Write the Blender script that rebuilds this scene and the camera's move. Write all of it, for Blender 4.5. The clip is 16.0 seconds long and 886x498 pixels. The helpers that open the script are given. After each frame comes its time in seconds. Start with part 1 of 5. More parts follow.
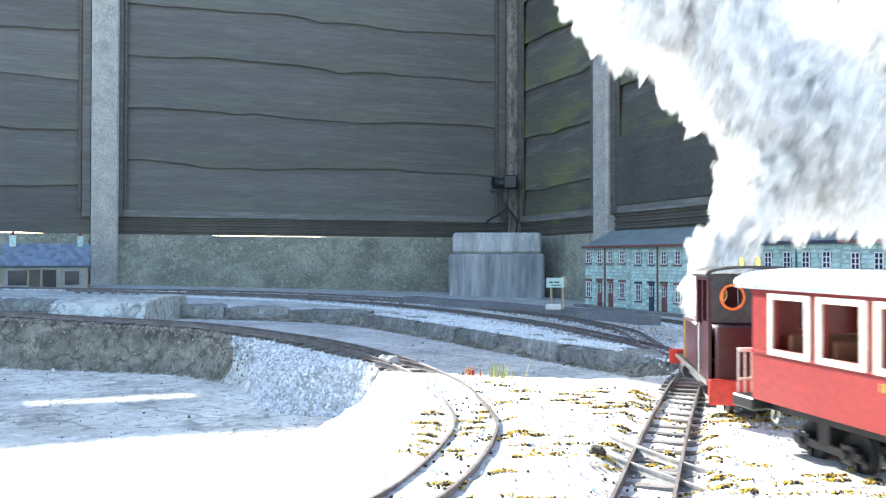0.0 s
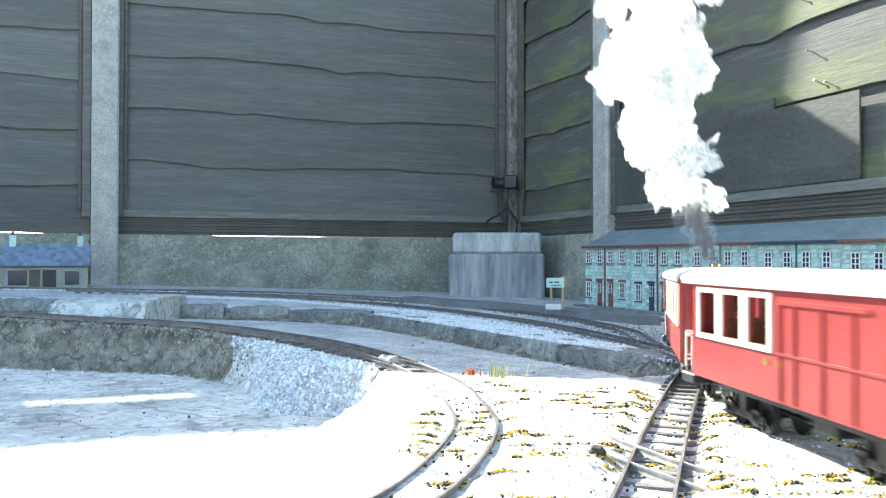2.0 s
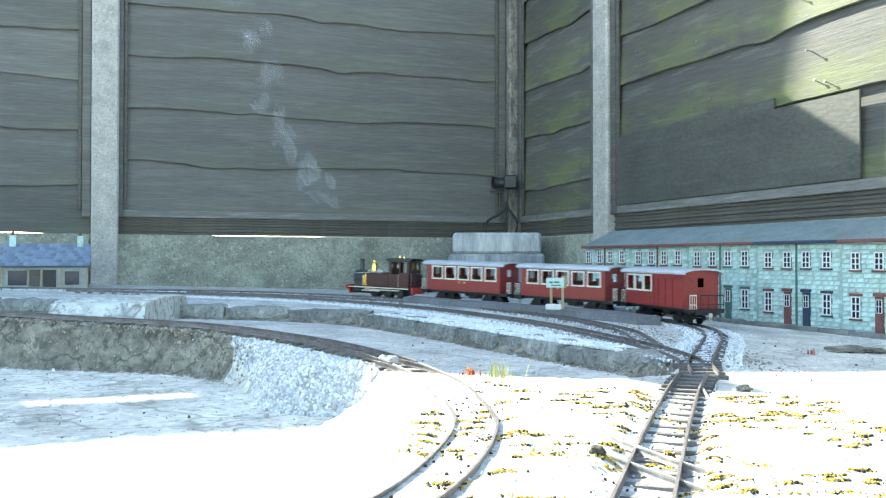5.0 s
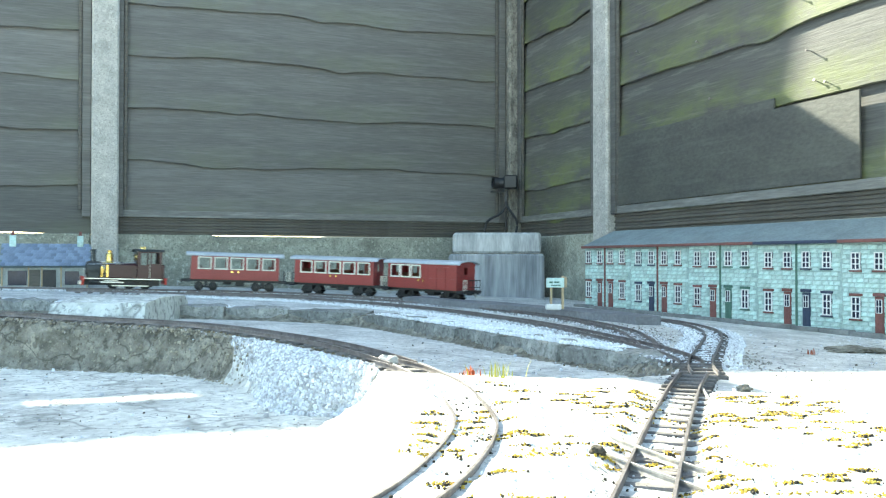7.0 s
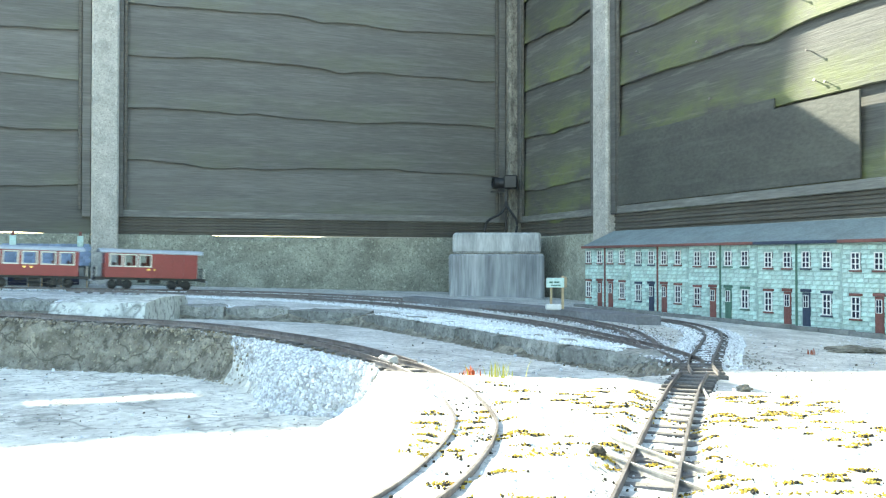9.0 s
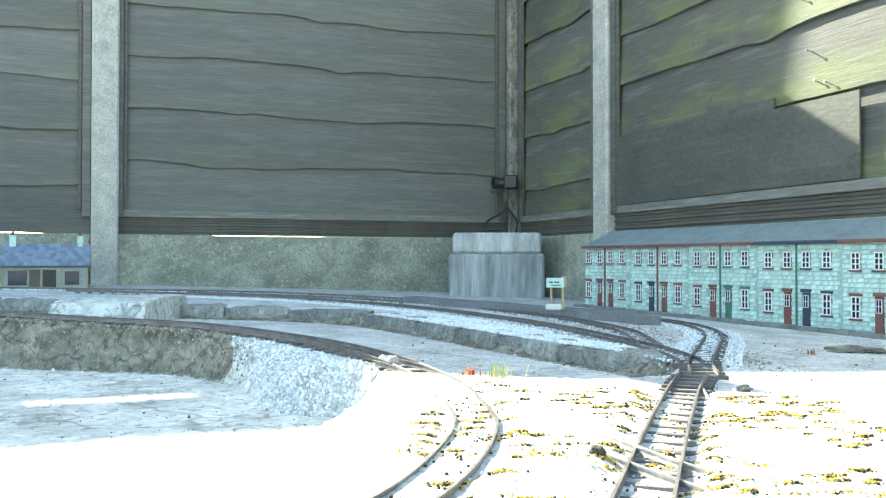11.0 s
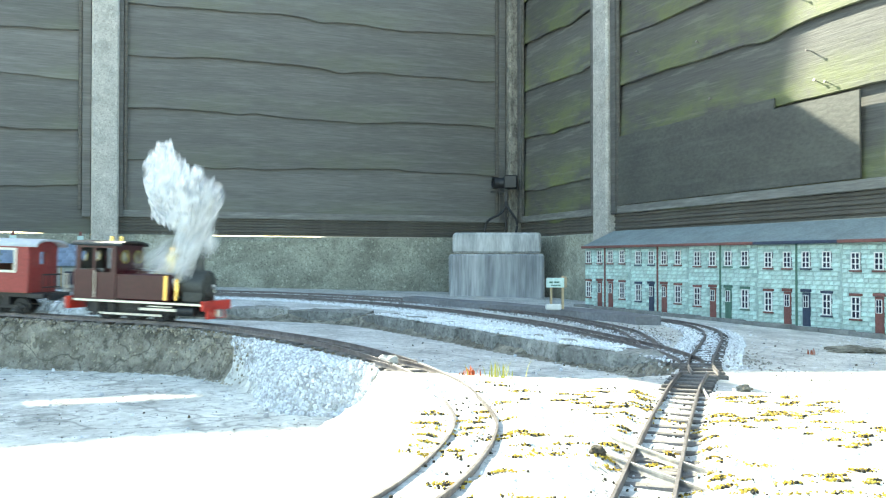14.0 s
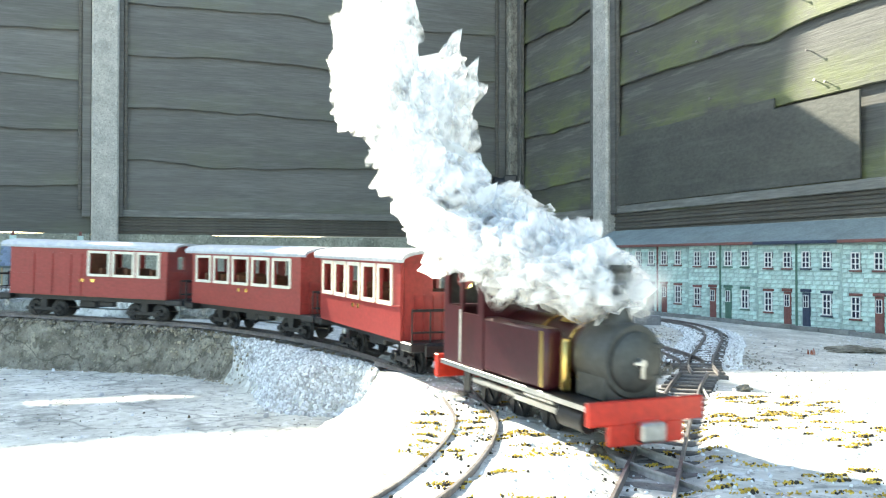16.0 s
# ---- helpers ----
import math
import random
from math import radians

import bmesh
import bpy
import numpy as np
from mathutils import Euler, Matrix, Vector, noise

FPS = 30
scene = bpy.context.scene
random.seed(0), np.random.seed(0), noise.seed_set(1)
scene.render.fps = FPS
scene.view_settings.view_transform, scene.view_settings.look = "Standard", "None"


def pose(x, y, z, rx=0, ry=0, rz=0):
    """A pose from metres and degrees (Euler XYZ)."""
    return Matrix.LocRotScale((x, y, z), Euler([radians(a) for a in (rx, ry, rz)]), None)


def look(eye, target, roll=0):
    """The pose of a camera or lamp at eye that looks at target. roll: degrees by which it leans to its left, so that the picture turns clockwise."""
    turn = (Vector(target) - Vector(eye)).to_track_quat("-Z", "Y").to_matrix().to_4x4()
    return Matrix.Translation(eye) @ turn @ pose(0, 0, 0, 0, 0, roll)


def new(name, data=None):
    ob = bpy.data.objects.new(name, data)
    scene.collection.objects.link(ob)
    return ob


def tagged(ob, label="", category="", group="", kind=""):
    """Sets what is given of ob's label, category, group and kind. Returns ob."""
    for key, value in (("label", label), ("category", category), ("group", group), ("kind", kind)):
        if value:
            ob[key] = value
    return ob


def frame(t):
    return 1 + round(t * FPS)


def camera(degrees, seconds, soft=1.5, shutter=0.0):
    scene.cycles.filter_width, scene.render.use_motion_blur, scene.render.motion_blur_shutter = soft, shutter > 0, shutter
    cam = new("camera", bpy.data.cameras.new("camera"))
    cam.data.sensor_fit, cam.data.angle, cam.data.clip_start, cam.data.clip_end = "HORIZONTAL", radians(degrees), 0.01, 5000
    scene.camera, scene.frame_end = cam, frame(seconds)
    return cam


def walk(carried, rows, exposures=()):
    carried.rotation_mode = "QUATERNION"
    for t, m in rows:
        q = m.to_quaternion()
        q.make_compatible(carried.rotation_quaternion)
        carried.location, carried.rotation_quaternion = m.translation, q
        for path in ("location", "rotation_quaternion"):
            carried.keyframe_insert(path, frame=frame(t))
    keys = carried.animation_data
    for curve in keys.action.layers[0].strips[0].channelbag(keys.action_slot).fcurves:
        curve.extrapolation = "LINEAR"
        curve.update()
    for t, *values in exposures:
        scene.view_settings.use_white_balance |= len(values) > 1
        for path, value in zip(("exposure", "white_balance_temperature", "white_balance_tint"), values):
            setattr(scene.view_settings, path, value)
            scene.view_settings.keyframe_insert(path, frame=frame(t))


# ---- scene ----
cam = camera(53.42, 16.0, soft=1.2, shutter=0.5)
walk(cam, [(0.0, pose(0, 0, 0.155, 90.8, 0, -20.3)), (16.0, pose(0, 0, 0.155, 90.8, 0, -20.3))],
     exposures=[(0.0, 1.7, 6350, 8), (2.0, 1.78, 6400, 2), (4.2, 2.0, 6550, -1), (7.0, 2.1, 6900, -4), (14.5, 2.1, 7050, -5), (16.0, 1.92, 7100, 0)])

# ---- daylight: a clear sky with the sun low beyond the back fence ----
SUN_A, SUN_T = 0.25, 0.63          # sideways and upward run of the sun's way per metre
world = bpy.data.worlds.new("sky")
scene.world = world
world.use_nodes = True
wn = world.node_tree
sky = wn.nodes.new("ShaderNodeTexSky")
sky.sky_type, sky.sun_disc = "NISHITA", False
sky.sun_elevation, sky.sun_rotation = math.atan2(SUN_T, math.hypot(1, SUN_A)), math.atan2(-SUN_A, 1)
wn.links.new(sky.outputs[0], wn.nodes["Background"].inputs[0])
wn.nodes["Background"].inputs[1].default_value = 0.15
sun = new("sun", bpy.data.lights.new("sun", "SUN"))
sun.data.energy, sun.data.angle, sun.data.color = 5.0, radians(0.53), (1, 0.95, 0.86)
sun.matrix_world = look((-SUN_A * 6, 6, SUN_T * 6), (0, 0, 0))

# ---- materials ----
def mat(name, base, rough=0.7, metal=0.0, tone=0.25, scale=8.0, fine=120.0, bump=0.3, tint=None, stretch=(1, 1, 1), rnd=0.0, blotch=0.5, depth=0.002, grit=None, crack=None, scuff=None, algae=None):
    """A worn surface: base colour, broken up at a large and a fine scale, with fine relief. rnd: shift from piece to piece."""
    m = bpy.data.materials.new(name)
    m.use_nodes = True
    nt = m.node_tree
    n, l = nt.nodes, nt.links
    b = n["Principled BSDF"]
    tc, mp = n.new("ShaderNodeTexCoord"), n.new("ShaderNodeMapping")
    mp.inputs["Scale"].default_value = stretch
    l.new(tc.outputs["Object"], mp.inputs[0])
    big, small = n.new("ShaderNodeTexNoise"), n.new("ShaderNodeTexNoise")
    for t, s, d in ((big, scale, 5), (small, fine, 4)):
        l.new(mp.outputs[0], t.inputs["Vector"])
        t.inputs["Scale"].default_value, t.inputs["Detail"].default_value = s, d
    big.inputs["Roughness"].default_value = 0.65
    ramp = n.new("ShaderNodeValToRGB")
    ramp.color_ramp.elements[0].position, ramp.color_ramp.elements[1].position = 0.5 - blotch / 2, 0.5 + blotch / 2
    l.new(big.outputs["Fac"], ramp.inputs[0])
    dark = [c * (1 - tone) for c in base]
    lite = list(tint) if tint else [min(0.95, c * (1 + tone)) for c in base]
    ramp.color_ramp.elements[0].color, ramp.color_ramp.elements[1].color = (*dark, 1), (*lite, 1)
    mix = n.new("ShaderNodeMix")
    mix.data_type, mix.blend_type = "RGBA", "OVERLAY"
    mix.inputs["Factor"].default_value = 0.45
    l.new(ramp.outputs[0], mix.inputs["A"])
    l.new(small.outputs["Fac"], mix.inputs["B"])
    out = mix.outputs["Result"]
    relief = []

    def layer(tex_scale, lo, hi, colour, strength, squash=(1, 1, 1), detail=6, mask=None):
        nonlocal out
        t, mr, mm, mx = n.new("ShaderNodeTexNoise"), n.new("ShaderNodeMapRange"), n.new("ShaderNodeMapping"), n.new("ShaderNodeMix")
        mm.inputs["Scale"].default_value = squash
        mm.inputs["Location"].default_value = (tex_scale, 3.7, 1.3)
        l.new(tc.outputs["Object"], mm.inputs[0]), l.new(mm.outputs[0], t.inputs["Vector"])
        t.inputs["Scale"].default_value, t.inputs["Detail"].default_value, t.inputs["Roughness"].default_value = tex_scale, detail, 0.7
        l.new(t.outputs["Fac"], mr.inputs[0])
        mr.inputs["From Min"].default_value, mr.inputs["From Max"].default_value = lo, hi
        mr.inputs["To Max"].default_value = strength
        fac = mr.outputs[0]
        if mask is not None:
            mu = n.new("ShaderNodeMath")
            mu.operation = "MULTIPLY"
            l.new(fac, mu.inputs[0]), l.new(mask, mu.inputs[1])
            fac = mu.outputs[0]
        mx.data_type = "RGBA"
        mx.inputs["B"].default_value = (*colour, 1)
        l.new(fac, mx.inputs["Factor"]), l.new(out, mx.inputs["A"])
        out = mx.outputs["Result"]
        return fac

    if grit:                                    # (scale, strength): dark and pale specks
        layer(grit[0], 0.54, 0.60, [c * 0.3 for c in base], grit[1])
        layer(grit[0] * 0.6, 0.56, 0.63, [min(0.9, c * 1.6 + 0.05) for c in base], grit[1])
        layer(grit[0] * 0.11, 0.50, 0.60, [c * 0.5 for c in base], grit[1] * 0.7)
    if scuff:                                   # (colour, strength): pale worn streaks
        layer(7, 0.53, 0.62, scuff[0], scuff[1], (0.45, 0.45, 6), 9)
        layer(2.2, 0.5, 0.75, [c * 0.6 for c in base], scuff[1], (1, 1, 1.5), 5)
    if algae:                                   # (colour, strength, height): growth along the lower edge of a board
        sep, mr = n.new("ShaderNodeSeparateXYZ"), n.new("ShaderNodeMapRange")
        l.new(tc.outputs["Object"], sep.inputs[0]), l.new(sep.outputs["Z"], mr.inputs[0])
        mr.inputs["From Min"].default_value, mr.inputs["From Max"].default_value = algae[2], algae[2] * 0.25
        layer(2.3, 0.40, 0.62, algae[0], algae[1], (1, 1, 2.0), 7, mr.outputs[0])
    if crack:                                   # (scale, strength): a net of hairline cracks
        vo, ma, nz, mr2 = n.new("ShaderNodeTexVoronoi"), n.new("ShaderNodeVectorMath"), n.new("ShaderNodeTexNoise"), n.new("ShaderNodeMapRange")
        vo.feature = "DISTANCE_TO_EDGE"
        vo.inputs["Scale"].default_value = crack[0]
        nz.inputs["Scale"].default_value = crack[0] * 2.5
        l.new(tc.outputs["Object"], nz.inputs["Vector"])
        sc = n.new("ShaderNodeVectorMath")
        sc.operation = "SCALE"
        sc.inputs["Scale"].default_value = 0.35 / crack[0] * 2
        l.new(nz.outputs["Color"], sc.inputs[0])
        l.new(tc.outputs["Object"], ma.inputs[0]), l.new(sc.outputs[0], ma.inputs[1])
        l.new(ma.outputs[0], vo.inputs["Vector"])
        l.new(vo.outputs["Distance"], mr2.inputs[0])
        mr2.inputs["From Min"].default_value, mr2.inputs["From Max"].default_value = 0.02, 0.0
        mr2.inputs["To Max"].default_value = crack[1]
        mc = n.new("ShaderNodeMix")
        mc.data_type = "RGBA"
        mc.inputs["B"].default_value = (*[c * 0.3 for c in base], 1)
        l.new(mr2.outputs[0], mc.inputs["Factor"]), l.new(out, mc.inputs["A"])
        out = mc.outputs["Result"]
    if rnd:
        info, hsv, mr = n.new("ShaderNodeObjectInfo"), n.new("ShaderNodeHueSaturation"), n.new("ShaderNodeMapRange")
        mr.inputs["To Min"].default_value, mr.inputs["To Max"].default_value = 1 - rnd, 1 + rnd
        l.new(info.outputs["Random"], mr.inputs[0])
        l.new(mr.outputs[0], hsv.inputs["Value"])
        l.new(out, hsv.inputs["Color"])
        out = hsv.outputs[0]
    l.new(out, b.inputs["Base Color"])
    b.inputs["Roughness"].default_value, b.inputs["Metallic"].default_value = rough, metal
    if bump:
        bp, add = n.new("ShaderNodeBump"), n.new("ShaderNodeMath")
        bp.inputs["Strength"].default_value, bp.inputs["Distance"].default_value = bump, depth
        l.new(big.outputs["Fac"], add.inputs[0])
        l.new(small.outputs["Fac"], add.inputs[1])
        l.new(add.outputs[0], bp.inputs["Height"])
        l.new(bp.outputs[0], b.inputs["Normal"])
    return m


M_CONC = mat("weathered concrete", (0.42, 0.41, 0.38), 0.9, tone=0.3, scale=9, fine=160, bump=0.6)
M_POST = mat("aggregate concrete", (0.47, 0.45, 0.41), 0.9, tone=0.22, scale=14, fine=220, bump=0.9, grit=(130, 0.42))
M_GRAVEL_BOARD = mat("algae-stained concrete", (0.33, 0.33, 0.27), 0.9, tone=0.35, scale=5, fine=150, bump=0.8, blotch=0.35, grit=(110, 0.6))
M_GROUND = mat("dusty concrete ground", (0.62, 0.61, 0.575), 0.9, tone=0.35, scale=7, fine=90, bump=0.8, depth=0.004, grit=(95, 0.55), crack=(2.6, 0.5))
M_BASIN = mat("worn concrete basin", (0.63, 0.635, 0.585), 0.9, tone=0.32, scale=9, fine=80, bump=0.7, grit=(60, 0.65), crack=(3.4, 0.7))
M_BANK = mat("rough mortar bank", (0.27, 0.24, 0.18), 0.95, tone=0.5, scale=22, fine=110, bump=1.0, depth=0.012, blotch=0.35, tint=(0.42, 0.39, 0.32), grit=(60, 0.7), crack=(7, 0.8))
M_WOOD = mat("creosoted board", (0.118, 0.112, 0.104), 0.7, tone=0.3, scale=5, fine=75, bump=0.4, stretch=(0.16, 1, 3.2), tint=(0.17, 0.165, 0.15), rnd=0.22, blotch=0.8, scuff=((0.22, 0.215, 0.205), 0.35), algae=((0.13, 0.145, 0.07), 0.4, 0.10))
M_WOODG = mat("green-stained board", (0.105, 0.10, 0.096), 0.7, tone=0.3, scale=4, fine=75, bump=0.4, stretch=(0.16, 1, 3.2), tint=(0.135, 0.13, 0.115), rnd=0.2, blotch=0.8, scuff=((0.24, 0.235, 0.2), 0.45), algae=((0.19, 0.22, 0.055), 0.85, 0.17))
M_SLAT = mat("dark ribbed board", (0.11, 0.1, 0.085), 0.8, tone=0.35, scale=9, fine=80, bump=0.4, stretch=(0.5, 0.5, 6))
M_WORN = mat("worn pale rail", (0.19, 0.185, 0.17), 0.8, tone=0.3, scale=8, fine=60, bump=0.5, stretch=(0.4, 1, 4), scuff=((0.36, 0.36, 0.33), 0.55))
M_BALLAST = mat("limestone chippings", (0.6, 0.6, 0.6), 0.9, tone=0.35, scale=30, fine=200, bump=0.5, rnd=0.3)
M_RAIL = mat("dull steel rail", (0.15, 0.125, 0.12), 0.5, 0.35, tone=0.3, scale=30, fine=200, bump=0.2, tint=(0.27, 0.24, 0.23))
# dusty copy of the rail steel, paled so sunlit rails wash out
M_DUSTY_SUN_RAIL = mat("dusty steel rail paled for the sun", (0.42, 0.39, 0.36), 0.8, 0.1, tone=0.3, scale=30, fine=200, bump=0.2, tint=(0.55, 0.52, 0.48))
M_SLEEPER = mat("dusty weathered sleeper", (0.15, 0.135, 0.125), 0.85, tone=0.4, scale=40, fine=300, bump=0.5, rnd=0.3)
M_ROOF_SLATE = mat("blue-grey slate sheet", (0.2, 0.25, 0.26), 0.6, tone=0.3, scale=12, fine=140, bump=0.4)
M_STONE = mat("pale painted stone", (0.50, 0.64, 0.60), 0.85, tone=0.35, scale=25, fine=200, bump=0.8, rnd=0.17)
M_MORTAR = mat("grey-green mortar", (0.35, 0.46, 0.43), 0.95, tone=0.2, scale=30, fine=200, bump=0.4)
M_WHITE = mat("white paint", (0.78, 0.78, 0.75), 0.5, tone=0.08, scale=20, fine=200, bump=0.1)
M_CREAM = mat("cream paint", (0.78, 0.74, 0.62), 0.5, tone=0.1, scale=20, fine=200, bump=0.1)
M_TERRA = mat("brick-red paint", (0.19, 0.075, 0.065), 0.7, tone=0.2, scale=40, fine=250, bump=0.3)
M_NAVY = mat("dark blue paint", (0.035, 0.05, 0.09), 0.6, tone=0.2, scale=40, fine=250, bump=0.2)
M_GREEN = mat("dull green paint", (0.08, 0.17, 0.13), 0.65, tone=0.2, scale=40, fine=250, bump=0.2)
M_RED = mat("red carriage paint", (0.29, 0.038, 0.035), 0.35, tone=0.12, scale=18, fine=200, bump=0.08)
M_MAROON = mat("maroon engine paint", (0.05, 0.009, 0.012), 0.28, tone=0.15, scale=18, fine=200, bump=0.06)
M_BUFFER_RED = mat("bright red bufferbeam paint", (0.55, 0.035, 0.02), 0.35, tone=0.12, scale=25, fine=200, bump=0.08)
M_BLACK = mat("satin black metal", (0.025, 0.025, 0.027), 0.4, 0.2, tone=0.3, scale=25, fine=200, bump=0.15)
M_SMOKEBOX = mat("smokebox grey-black", (0.06, 0.062, 0.058), 0.5, 0.3, tone=0.25, scale=25, fine=200, bump=0.2)
M_BRASS = mat("polished brass", (0.85, 0.6, 0.2), 0.22, 1.0, tone=0.1, scale=25, fine=200, bump=0.05)
M_STEEL = mat("bright steel", (0.6, 0.6, 0.58), 0.3, 1.0, tone=0.1, scale=25, fine=200, bump=0.05)
M_ROOF_CAR = mat("pale grey carriage roof", (0.5, 0.53, 0.57), 0.5, tone=0.12, scale=15, fine=160, bump=0.1)
M_BROWN = mat("varnished interior wood", (0.2, 0.08, 0.04), 0.5, tone=0.25, scale=20, fine=150, bump=0.2)
M_BUNKER = mat("streaked blue-grey render", (0.29, 0.31, 0.33), 0.9, tone=0.4, scale=9, fine=70, bump=0.4, stretch=(1.6, 1.6, 0.14), tint=(0.46, 0.47, 0.48), blotch=0.3)
M_PINE = mat("bare pine", (0.42, 0.32, 0.2), 0.7, tone=0.2, scale=20, fine=160, bump=0.2, stretch=(4, 4, 0.5))
M_SIGN = mat("pale green sign board", (0.55, 0.7, 0.66), 0.6, tone=0.1, scale=30, fine=200, bump=0.1)
M_LEAF = mat("yellow moss", (0.6, 0.41, 0.06), 0.9, tone=0.4, scale=60, fine=300, bump=0.6, rnd=0.25)
M_DIRT = mat("dark soil and shadow crumbs", (0.06, 0.05, 0.035), 0.95, tone=0.4, scale=60, fine=300, bump=0.6, rnd=0.3)


def clear_glass(name, tint=(0.9, 0.95, 0.95), alpha=0.25):
    m = bpy.data.materials.new(name)
    m.use_nodes = True
    b = m.node_tree.nodes["Principled BSDF"]
    b.inputs["Base Color"].default_value = (*tint, 1)
    b.inputs["Roughness"].default_value = 0.05
    b.inputs["Alpha"].default_value = alpha
    return m


M_GLASS = clear_glass("thin glass")
M_PANE = mat("dark window pane", (0.03, 0.035, 0.06), 0.15, tone=0.3, scale=40, fine=200, bump=0)

# ---- shared makers ----
def box(bm, x0, y0, z0, x1, y1, z1, bevel=0.0, m=None):
    """A box between two corners, with its edges rounded by bevel."""
    r = bmesh.ops.create_cube(bm, size=1)
    vs = r["verts"]
    bmesh.ops.scale(bm, vec=(abs(x1 - x0), abs(y1 - y0), abs(z1 - z0)), verts=vs)
    bmesh.ops.translate(bm, vec=((x0 + x1) / 2, (y0 + y1) / 2, (z0 + z1) / 2), verts=vs)
    if bevel:
        es = list({e for v in vs for e in v.link_edges})
        vs = bmesh.ops.bevel(bm, geom=es, offset=bevel, segments=1, affect="EDGES", profile=0.5)["verts"]
    if m is not None:
        bmesh.ops.transform(bm, matrix=m, verts=list(vs))
    return vs


def cyl(bm, r0, r1, length, m, n=20):
    """A round bar or cone along its z, from 0 to length, then placed by m."""
    vs = bmesh.ops.create_cone(bm, cap_ends=True, segments=n, radius1=r0, radius2=r1, depth=length)["verts"]
    bmesh.ops.translate(bm, vec=(0, 0, length / 2), verts=vs)
    bmesh.ops.transform(bm, matrix=m, verts=vs)
    return vs


def lathe(bm, profile, m, n=24, caps=True):
    """A turned shape from (radius, height) pairs."""
    rings = []
    for r, z in profile:
        rings.append([bm.verts.new(m @ Vector((r * math.cos(2 * math.pi * i / n), r * math.sin(2 * math.pi * i / n), z))) for i in range(n)])
    for a, b in zip(rings, rings[1:]):
        for i in range(n):
            bm.faces.new((a[i], a[(i + 1) % n], b[(i + 1) % n], b[i]))
    if caps:
        bm.faces.new(rings[0][::-1])
        bm.faces.new(rings[-1])


def prism(bm, outline, x0, x1, m=None):
    """A closed (y, z) outline drawn out along x."""
    a = [bm.verts.new((x0, y, z)) for y, z in outline]
    b = [bm.verts.new((x1, y, z)) for y, z in outline]
    n = len(outline)
    bm.faces.new(a[::-1]), bm.faces.new(b)
    for i in range(n):
        bm.faces.new((a[i], a[(i + 1) % n], b[(i + 1) % n], b[i]))
    if m is not None:
        bmesh.ops.transform(bm, matrix=m, verts=a + b)
    return a + b


def tube(bm, pts, r, n=8):
    """A round cable along points."""
    pts = [Vector(p) for p in pts]
    rings = []
    for i, p in enumerate(pts):
        d = (pts[min(i + 1, len(pts) - 1)] - pts[max(i - 1, 0)]).normalized()
        q = d.to_track_quat("Z", "Y")
        rings.append([bm.verts.new(p + q @ Vector((r * math.cos(2 * math.pi * k / n), r * math.sin(2 * math.pi * k / n), 0))) for k in range(n)])
    for a, b in zip(rings, rings[1:]):
        for k in range(n):
            bm.faces.new((a[k], a[(k + 1) % n], b[(k + 1) % n], b[k]))
    bm.faces.new(rings[0][::-1]), bm.faces.new(rings[-1])


def mesh_of(name, bm, material, smooth=False):
    bmesh.ops.recalc_face_normals(bm, faces=bm.faces)
    me = bpy.data.meshes.new(name)
    bm.to_mesh(me)
    bm.free()
    me.materials.append(material)
    if smooth:
        for p in me.polygons:
            p.use_smooth = True
        me.set_sharp_from_angle(angle=radians(40))
    return me


def part(name, bm, material, parent=None, label="", smooth=False):
    """Links a bmesh as one mesh object under a thing or a part."""
    ob = new(name, mesh_of(name, bm, material, smooth))
    ob.parent = parent
    return tagged(ob, label)


def thing(name, label, category, m=None, group="", kind=""):
    ob = new(name)
    ob.empty_display_size = 0.05
    if m is not None:
        ob.matrix_basis = m
    return tagged(ob, label, category, group, kind)


def shared(name, me, parent, m):
    """One more piece on a mesh that is already there."""
    ob = new(name, me)
    ob.parent = parent
    ob.matrix_basis = m
    return ob


# ---- the plan: lateral u (across) and depth d from the viewpoint, turned 20.3 degrees ----
SY, CY = math.sin(radians(20.3)), math.cos(radians(20.3))
WALL_Y, WALL_X, FENCE_TOP = 4.0, 1.874, 1.85


def plan(u, d):
    return d * SY + u * CY, d * CY - u * SY


def across(x, y):
    return x * CY - y * SY


def lift(x, y):
    """The near line runs on a slight embankment."""
    u, d = across(x, y), x * SY + y * CY
    f = lambda v: np.clip(v, 0, 1) ** 2 * (3 - 2 * np.clip(v, 0, 1))
    return 0.011 * f((0.3 - u) / 0.4) * f((d - 0.25) / 0.75) * f((2.35 - d) / 0.6)


def rail_z(x, y):
    """The bed of the line climbs gently to one side."""
    return 0.012 - 0.035 * max(-1.6, min(1.4, across(x, y))) + float(lift(x, y))


def spline(ctrl, step=0.02):
    """A smooth way through plan points, evenly spaced."""
    p = [Vector((*c, 0)) for c in ctrl]
    p = [p[0] * 2 - p[1], *p, p[-1] * 2 - p[-2]]
    fine = []
    for i in range(1, len(p) - 2):
        a, b, c, d = p[i - 1:i + 3]
        for k in range(24):
            t = k / 24
            fine.append(0.5 * ((2 * b) + (c - a) * t + (2 * a - 5 * b + 4 * c - d) * t * t + (3 * b - a - 3 * c + d) * t ** 3))
    fine.append(p[-2])
    out, left = [fine[0]], step
    for a, b in zip(fine, fine[1:]):
        run = (b - a).length
        while run >= left:
            a = a + (b - a) * (left / run)
            run -= left
            left = step
            out.append(a)
        left -= run
    return [(q.x, q.y) for q in out]


